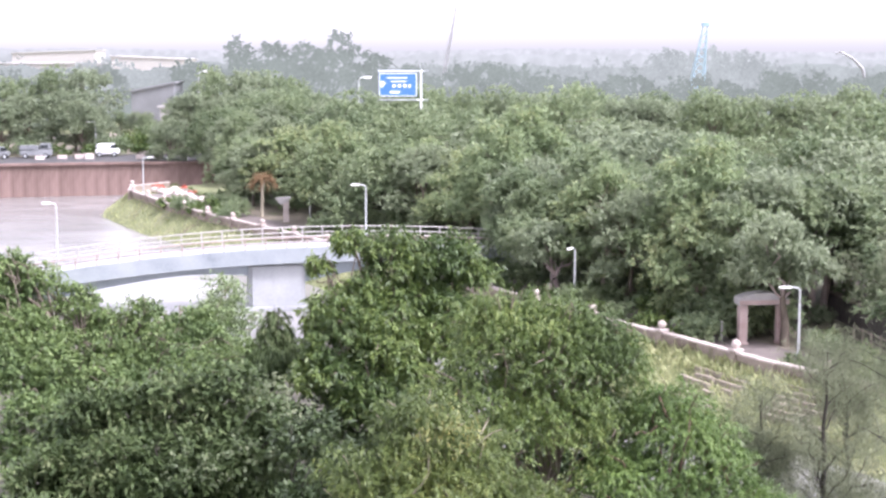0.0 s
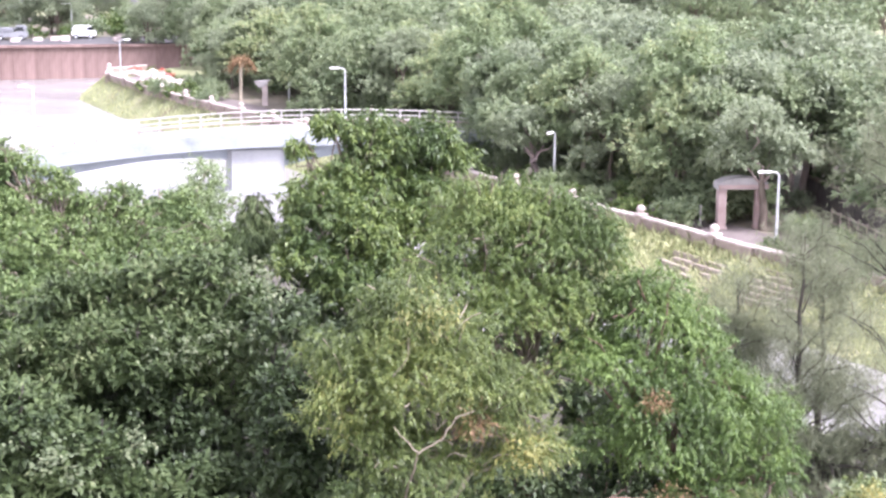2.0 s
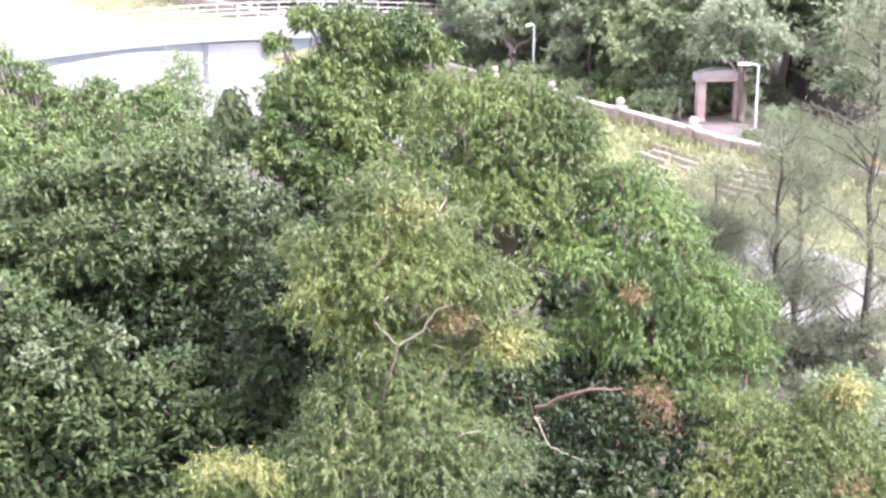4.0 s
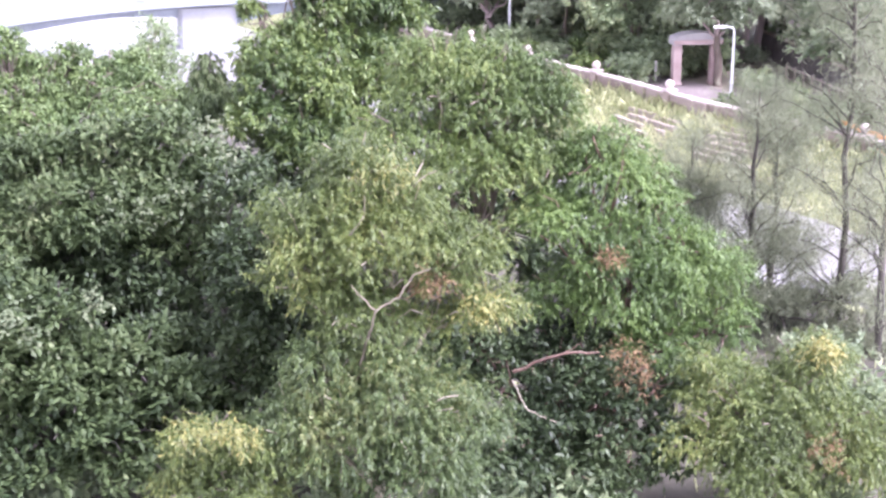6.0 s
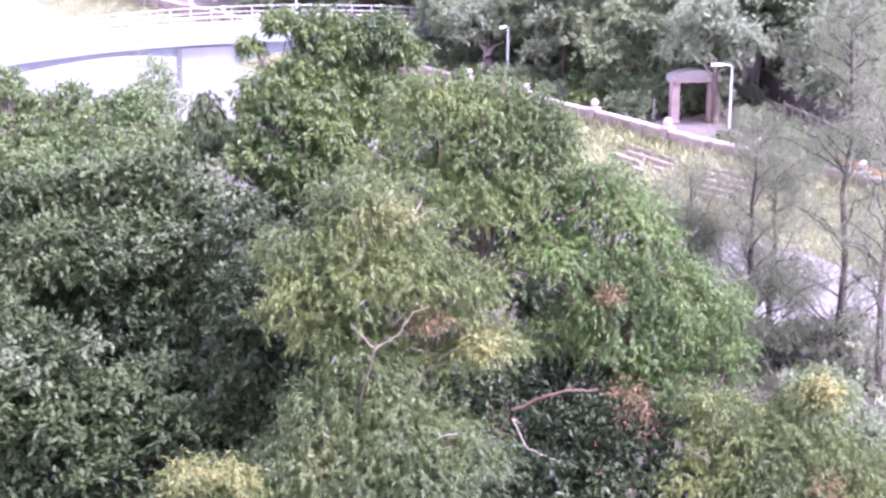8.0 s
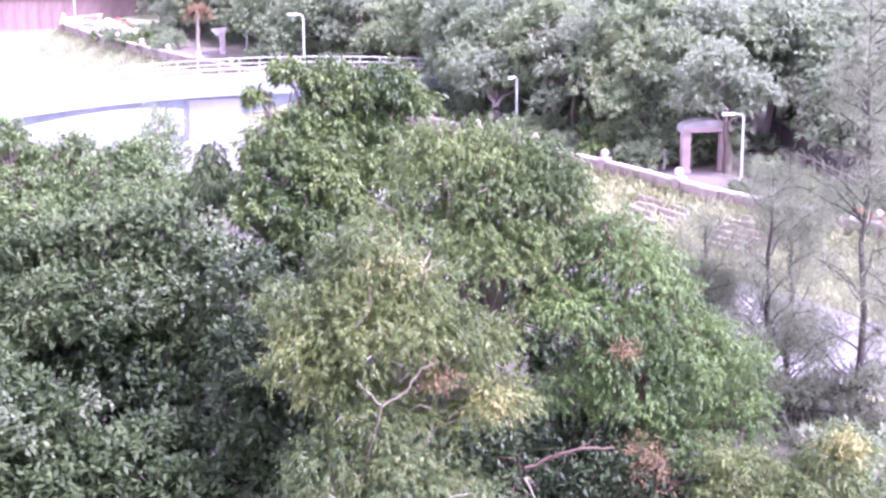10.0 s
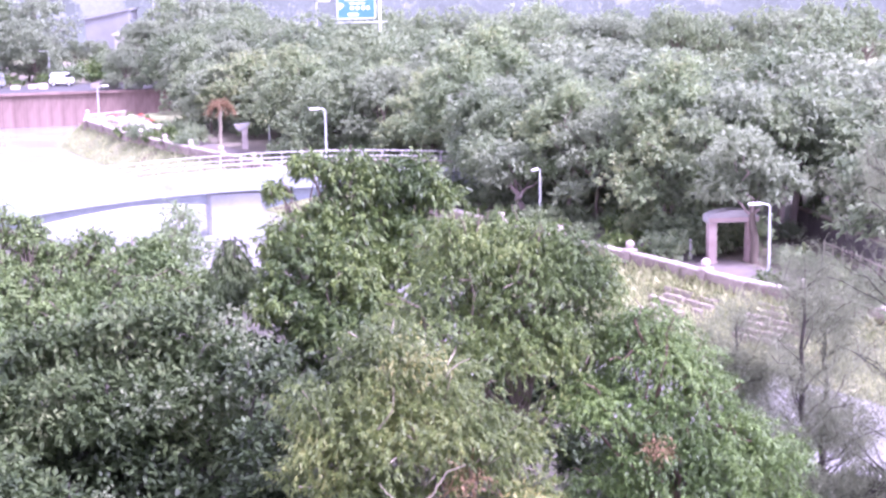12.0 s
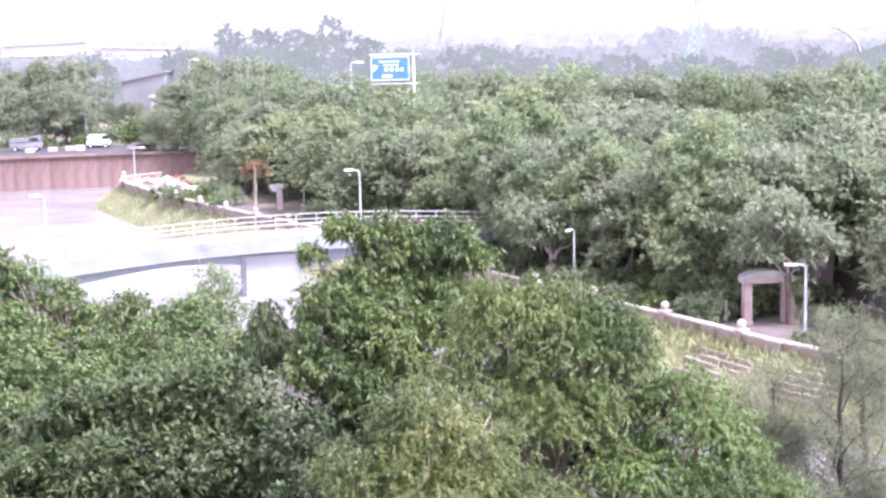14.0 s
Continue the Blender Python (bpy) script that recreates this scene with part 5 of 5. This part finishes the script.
BROAD_GAP = [(-6.2, 36.0, 3.4, 1.3), (-4.7, 35.6, 3.7, 1.3), (-4.0, 34.4, 2.8, 1.1), (-1.8, 34.8, 4.3, 1.1), (-0.3, 34.0, 3.9, 1.1), (1.2, 34.0, 3.9, 1.1), (-3.1, 37.2, 7.3, 0.9), (-2.9, 36.0, 6.3, 1.1), (-3.1, 34.8, 5.3, 1.2), (-2.9, 34.0, 4.3, 1.1), (-6.8, 42.0, 4.0, 1.8), (-9.2, 42.0, 3.8, 1.8), (-4.8, 41.0, 4.0, 1.6), (-7.6, 40.0, 2.4, 1.9), (-9.8, 40.0, 2.4, 1.9), (-5.6, 39.0, 2.6, 1.6), (-6.6, 38.0, 4.7, 1.3), (-8.4, 38.2, 4.5, 1.4), (-5.2, 37.6, 4.6, 1.1), (-3.1, 33.2, 3.5, 1.0), (-2.4, 33.6, 4.2, 0.8)]
DARK_UNDER_BASE = (4.0, 34.4, 0.0)
DARK_UNDER = [(3.6, 35.6, 3.5, 1.3), (2.7, 34.8, 3.0, 1.1), (4.4, 34.0, 2.7, 1.4), (5.5, 33.6, 3.1, 1.1), (3.5, 33.2, 1.8, 1.4), (5.6, 32.8, 2.0, 1.2), (2.2, 34.8, 4.1, 0.9), (6.6, 33.6, 3.0, 1.1), (4.9, 35.2, 3.5, 1.2), (6.9, 32.4, 2.0, 1.1), (2.7, 32.0, 1.6, 1.2), (4.8, 32.0, 1.3, 1.2)]
RIVER_SCRUB_BASE = (12.4, 45.6, 0.0)
RIVER_SCRUB = [(9.9, 48.0, 1.3, 1.2), (11.4, 47.2, 0.8, 1.4), (12.6, 46.4, 0.6, 1.3), (14.0, 46.4, 0.7, 1.2), (15.1, 45.6, 1.2, 1.3), (11.6, 45.6, -0.6, 1.3), (13.2, 44.8, -0.3, 1.3), (14.9, 44.8, -0.1, 1.3), (10.5, 46.4, 0.0, 1.1)]
BANK_TREES_BASE = (1.4, 50.4, 0.0)
BANK_TREES = [(2.8, 51.2, 5.3, 1.5), (4.5, 50.4, 5.0, 1.4), (-3.2, 52.8, 5.0, 1.3), (0.1, 57.6, 5.9, 1.1), (-1.7, 52.8, 5.0, 1.5), (0.7, 52.8, 5.2, 1.5), (-4.2, 50.4, 4.4, 1.5), (-2.5, 49.6, 3.9, 1.7), (-0.5, 49.6, 4.0, 1.7), (1.8, 48.8, 4.1, 1.8), (4.0, 48.8, 4.1, 1.8), (5.7, 48.0, 3.7, 1.8), (-1.5, 48.0, 2.4, 2.0), (1.2, 47.2, 2.3, 1.9), (3.7, 47.2, 2.1, 1.9), (5.9, 46.4, 2.0, 1.7), (7.9, 48.0, 2.4, 1.2), (-4.1, 48.8, 2.6, 1.6)]
DARK_CONE_BASE = (-5.9, 52.8, 0.0)
DARK_CONE = [(-5.8, 52.8, 7.8, 0.4), (-5.8, 52.8, 7.2, 0.6), (-5.7, 52.4, 6.5, 0.8), (-6.4, 51.9, 6.2, 0.9)]
RED_BRANCH = [(3.02, 32.90, 4.01), (3.68, 32.66, 4.41), (4.28, 32.50, 4.65), (4.92, 32.50, 4.62)]
RED_TWIG = [(3.99, 32.66, 4.46), (4.52, 32.50, 4.85)]
WHITE_TWIG = [(3.00, 32.66, 3.91), (3.31, 32.50, 3.26), (4.00, 32.50, 2.94)]
FORK_STEM = [(-0.87, 29.95, 2.71), (-0.72, 30.25, 4.03), (-0.5, 30.35, 4.96), (-0.22, 30.19, 5.99), (-0.1, 29.99, 6.58)]
FORK_LEFT = [(-0.1, 29.99, 6.58), (-0.38, 29.99, 6.88), (-0.59, 29.99, 7.12)]
FORK_RIGHT = [(-0.1, 29.99, 6.58), (0.4, 30.07, 6.85), (0.69, 30.15, 7.29), (1.09, 30.23, 7.39)]
BARE_TWIG = [(-0.62, 30.47, 8.03), (-0.33, 30.47, 8.38), (-0.27, 30.55, 8.88)]
NEAR = {}


def near_tree_of(lobes, seed, base, *rest, **kw):
    root = tree(seed, base, *rest, **kw)
    NEAR[root] = lobes
    return root


acacia = dict(sprig=22, droop=0.5, spread=0.4, reach=0.42, split=17, grain=0.32, inner=0.8, flat=0.75, up=1.0, under=-0.1)
near_tree_of(ACACIA_REAR, 1, ACACIA_REAR_BASE, ACACIA_REAR, M_ACACIA, M_BARK, 124000, 0.13, 0.027, "feathery light green tree with drooping narrow leaves", 0.2, group="feathery trees", **acacia)
near_tree_of(ACACIA_SIDE, 2, ACACIA_SIDE_BASE, ACACIA_SIDE, M_ACACIA_G, M_BARK_RED, 108000, 0.13, 0.027, "bright green feathery tree with a red-brown limb", 0.22, group="feathery trees",
     extra=[("dead_branch", RED_BRANCH, (0.045, 0.02), M_BARK_RED), ("dead_twig", RED_TWIG, (0.025, 0.01), M_BARK_RED), ("bare_twig", WHITE_TWIG, (0.022, 0.01), M_BARK_PALE)], **acacia)
near_tree_of(ACACIA_FRONT, 3, ACACIA_FRONT_BASE, ACACIA_FRONT, M_ACACIA_Y, M_BARK_PALE, 98000, 0.125, 0.026, "yellowish feathery tree with pale forked branches", 0.16, group="feathery trees",
     extra=[("bare_branch", FORK_STEM, (0.026, 0.022), M_BARK_TAN), ("bare_branch", FORK_LEFT, (0.02, 0.01), M_BARK_TAN), ("bare_branch", FORK_RIGHT, (0.022, 0.01), M_BARK_TAN), ("bare_twig", BARE_TWIG, (0.014, 0.006), M_BARK_TAN)], **acacia)
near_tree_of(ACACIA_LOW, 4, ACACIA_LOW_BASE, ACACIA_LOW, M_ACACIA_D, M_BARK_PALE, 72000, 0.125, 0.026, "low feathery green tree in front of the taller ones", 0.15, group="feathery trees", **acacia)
near_tree_of(ACACIA_CORNER, 5, ACACIA_CORNER_BASE, ACACIA_CORNER, M_ACACIA_Y, M_BARK, 66000, 0.125, 0.026, "feathery yellow-green tree near the casuarinas", 0.15, group="feathery trees", **acacia)
near_tree_of(ACACIA_YELLOW, 6, ACACIA_YELLOW_BASE, ACACIA_YELLOW, M_ACACIA_Y, M_BARK, 28000, 0.125, 0.026, "small yellowing feathery tree", 0.1, group="feathery trees", **acacia)
near_tree_of(MANGO, 7, MANGO_BASE, MANGO, M_MANGO, M_BARK, 56000, 0.26, 0.075, "tall tree with long glossy green leaves", 0.24, sprig=11, droop=0.5, spread=0.6, reach=0.22, split=17, grain=0.38, inner=1.0)
broad = dict(sprig=10, droop=0.14, spread=0.6, reach=0.36, split=14, grain=0.36, inner=0.25, flat=0.5, up=1.4, under=0.0)
near_tree_of(BROAD_MID, 8, BROAD_MID_BASE, BROAD_MID, M_BROAD, M_BARK_DARK, 40000, 0.25, 0.1, "dense dark green broadleaf tree", 0.26, group="broadleaf trees", **broad)
near_tree_of(BROAD_LOW, 9, BROAD_LOW_BASE, BROAD_LOW, M_BROAD, M_BARK_DARK, 36000, 0.24, 0.12, "dark broadleaf tree with rounded leaves", 0.22, group="broadleaf trees", **broad)
near_tree_of(GREEN_REAR, 10, GREEN_REAR_BASE, GREEN_REAR, M_GREEN, M_BARK, 84000, 0.2, 0.07, "mid-green leafy tree near the river", 0.22, group="broadleaf trees", sprig=12, droop=0.3, spread=0.55, reach=0.3, split=18, grain=0.34, inner=0.6, flat=0.6, up=1.0)
near_tree_of(PALE_SLENDER, 11, PALE_SLENDER_BASE, PALE_SLENDER, M_FINE, M_BARK_PALE, 11000, 0.16, 0.05, "slender sparse tree with pale green leaves", 0.1, sprig=10, droop=0.2, spread=0.6, reach=0.4, split=9, grain=0.45)
near_tree_of(DARK_CONE, 12, DARK_CONE_BASE, DARK_CONE, M_BROAD, M_BARK_DARK, 7000, 0.26, 0.05, "small dark conical tree with long drooping leaves", 0.1, sprig=11, droop=0.9, spread=0.3, reach=0.35, split=9, grain=0.45)

near_tree_of(BROAD_GAP, 13, BROAD_GAP_BASE, BROAD_GAP, M_BIG, M_BARK_DARK, 60000, 0.23, 0.11, "dark broadleaf tree among taller crowns", 0.18, group="broadleaf trees", **broad)
near_tree_of(DARK_UNDER, 14, DARK_UNDER_BASE, DARK_UNDER, M_BIG, M_BARK_RED, 30000, 0.19, 0.08, "dark understory tree in the shade of feathery trees", 0.18, group="broadleaf trees", **broad)
near_tree_of(RIVER_SCRUB, 15, RIVER_SCRUB_BASE, RIVER_SCRUB, M_NEEDLE, M_BARK_DARK, 32000, 0.22, 0.045, "grey-green riverside scrub below the casuarinas", 0.1, category="bush", **broad)
near_tree_of(BANK_TREES, 16, BANK_TREES_BASE, BANK_TREES, M_BIG, M_BARK_DARK, 34000, 0.28, 0.14, "dense green tree on the near river bank", 0.22, group="broadleaf trees", **broad)

# tufts that stand out in the near crowns
def tuft(name, spots, mat, leaves, length, width, label, **kw):
    for i, (x, y, z, r) in enumerate(spots):
        rng = np.random.default_rng(900 + i * 7 + leaves)
        near_tree = min(NEAR, key=lambda o: min((Vector((x, y, z)) - Vector(q[:3])).length for q in NEAR[o]))
        o = near_tree.matrix_basis.translation
        v, f = crown_arrays(rng, [(x - o.x, y - o.y, z - o.z, r), (x - o.x + r * 0.5, y - o.y, z - o.z - r * 0.4, r * 0.7)], leaves, length, width, sprig=5, droop=0.3, reach=0.3, split=9, grain=0.6, **kw)
        tagged(attach(new(name, quick_mesh(name, v, f, mat)), near_tree), label, kind="stuff")


tuft("dead_tuft", [(5.4, 34.4, 6.2, 0.25), (5.9, 33.2, 3.7, 0.55), (1.0, 31.0, 6.9, 0.40), (5.7, 33.6, 4.2, 0.40), (9.7, 31.0, 2.8, 0.50)], M_FROND_RED, 260, 0.15, 0.028, "dry red-brown foliage")
tuft("yellow_tuft", [(2.2, 31.0, 6.3, 0.50), (-3.8, 28.9, 4.4, 0.45), (9.8, 32.0, 4.8, 0.35), (-2.9, 28.9, 4.3, 0.40), (0.2, 31.6, 9.1, 0.60)], M_YELLOW, 420, 0.15, 0.03, "yellowing foliage")
tuft("pale_tuft", [(-4.3, 38.0, 8.5, 0.70), (-3.7, 37.5, 7.9, 0.60), (-4.8, 36.8, 7.2, 0.70), (-7.8, 32.2, 5.4, 0.60), (-6.6, 33.2, 5.7, 0.40), (-8.6, 32.6, 5.7, 0.60), (-3.5, 35.0, 4.9, 0.50), (-6.3, 36.8, 6.8, 0.70)], M_BROAD_PALE, 130, 0.14, 0.1, "pale green leaves")


def casuarina(seed, base, top, spread, n_br, needles, label):
    """Straight dark stem, thin rising branches, wispy drooping needles."""
    rng = np.random.default_rng(seed)
    root = empty_at("casuarina", pose(*base), label, "casuarina tree", "casuarinas")
    b = np.array(top, float) - np.array(base, float)
    p, r = limb(rng, (0, 0, -0.2), b, 0.13, 0.022, 0.03, 9)
    attach(new("trunk", tubes_mesh("trunk", [(p, r)], M_BARK_DARK, 8)), root)
    tips = []
    for i in range(n_br):
        t = rng.uniform(0.08, 0.97)
        s = p[0] + (b - p[0]) * t
        a = rng.uniform(0, 2 * math.pi)
        L = spread * (1.15 - 0.75 * t) * rng.uniform(0.6, 1.2)
        e = s + np.array([math.cos(a) * L, math.sin(a) * L, L * rng.uniform(0.45, 0.95)])
        q, w = limb(rng, s, e, 0.034, 0.009, 0.15, 6)
        runs = [(q, w)]
        tips.append(q[2:])
        for _ in range(3):
            g = q[rng.integers(2, 6)]
            h = g + rng.normal(size=3) * 0.45 + np.array([0, 0, 0.35])
            q2, w2 = limb(rng, g, h, 0.01, 0.004, 0.2, 4)
            runs.append((q2, w2))
            tips.append(q2[1:])
        attach(new("branch", tubes_mesh("branch", runs, M_BARK_DARK, 5)), root)
    tips = np.concatenate(tips)
    k = rng.integers(0, len(tips), needles)
    pos = tips[k] + rng.normal(size=(needles, 3)) * 0.2
    d = rng.normal(size=(needles, 3)) * 0.5 + np.array([0, 0, -0.25])
    v, f = leaf_arrays(rng, pos, d, 0.32, 0.018, up=0.0)
    attach(new("crown", quick_mesh("crown", v, f, M_NEEDLE)), root)


casuarina(31, (12.0, 47.0, 0), (11.9, 47.0, 7.7), 2.0, 32, 13500, "wispy grey-green casuarina with a thin dark stem")
casuarina(32, (14.6, 46.0, 0), (14.3, 46.0, 13.3), 2.3, 46, 12500, "tall wispy casuarina with a straight dark trunk")
casuarina(33, (15.3, 44.0, 0), (14.9, 44.0, 10.8), 2.0, 36, 10000, "wispy casuarina with dark twiggy branches")
casuarina(34, (10.3, 49.0, -0.3), (10.3, 49.0, 5.8), 1.7, 30, 13500, "small pale wispy casuarina by the river")
casuarina(35, (13.3, 49.5, -0.3), (13.2, 49.5, 6.2), 2.0, 32, 13500, "small wispy casuarina by the river")
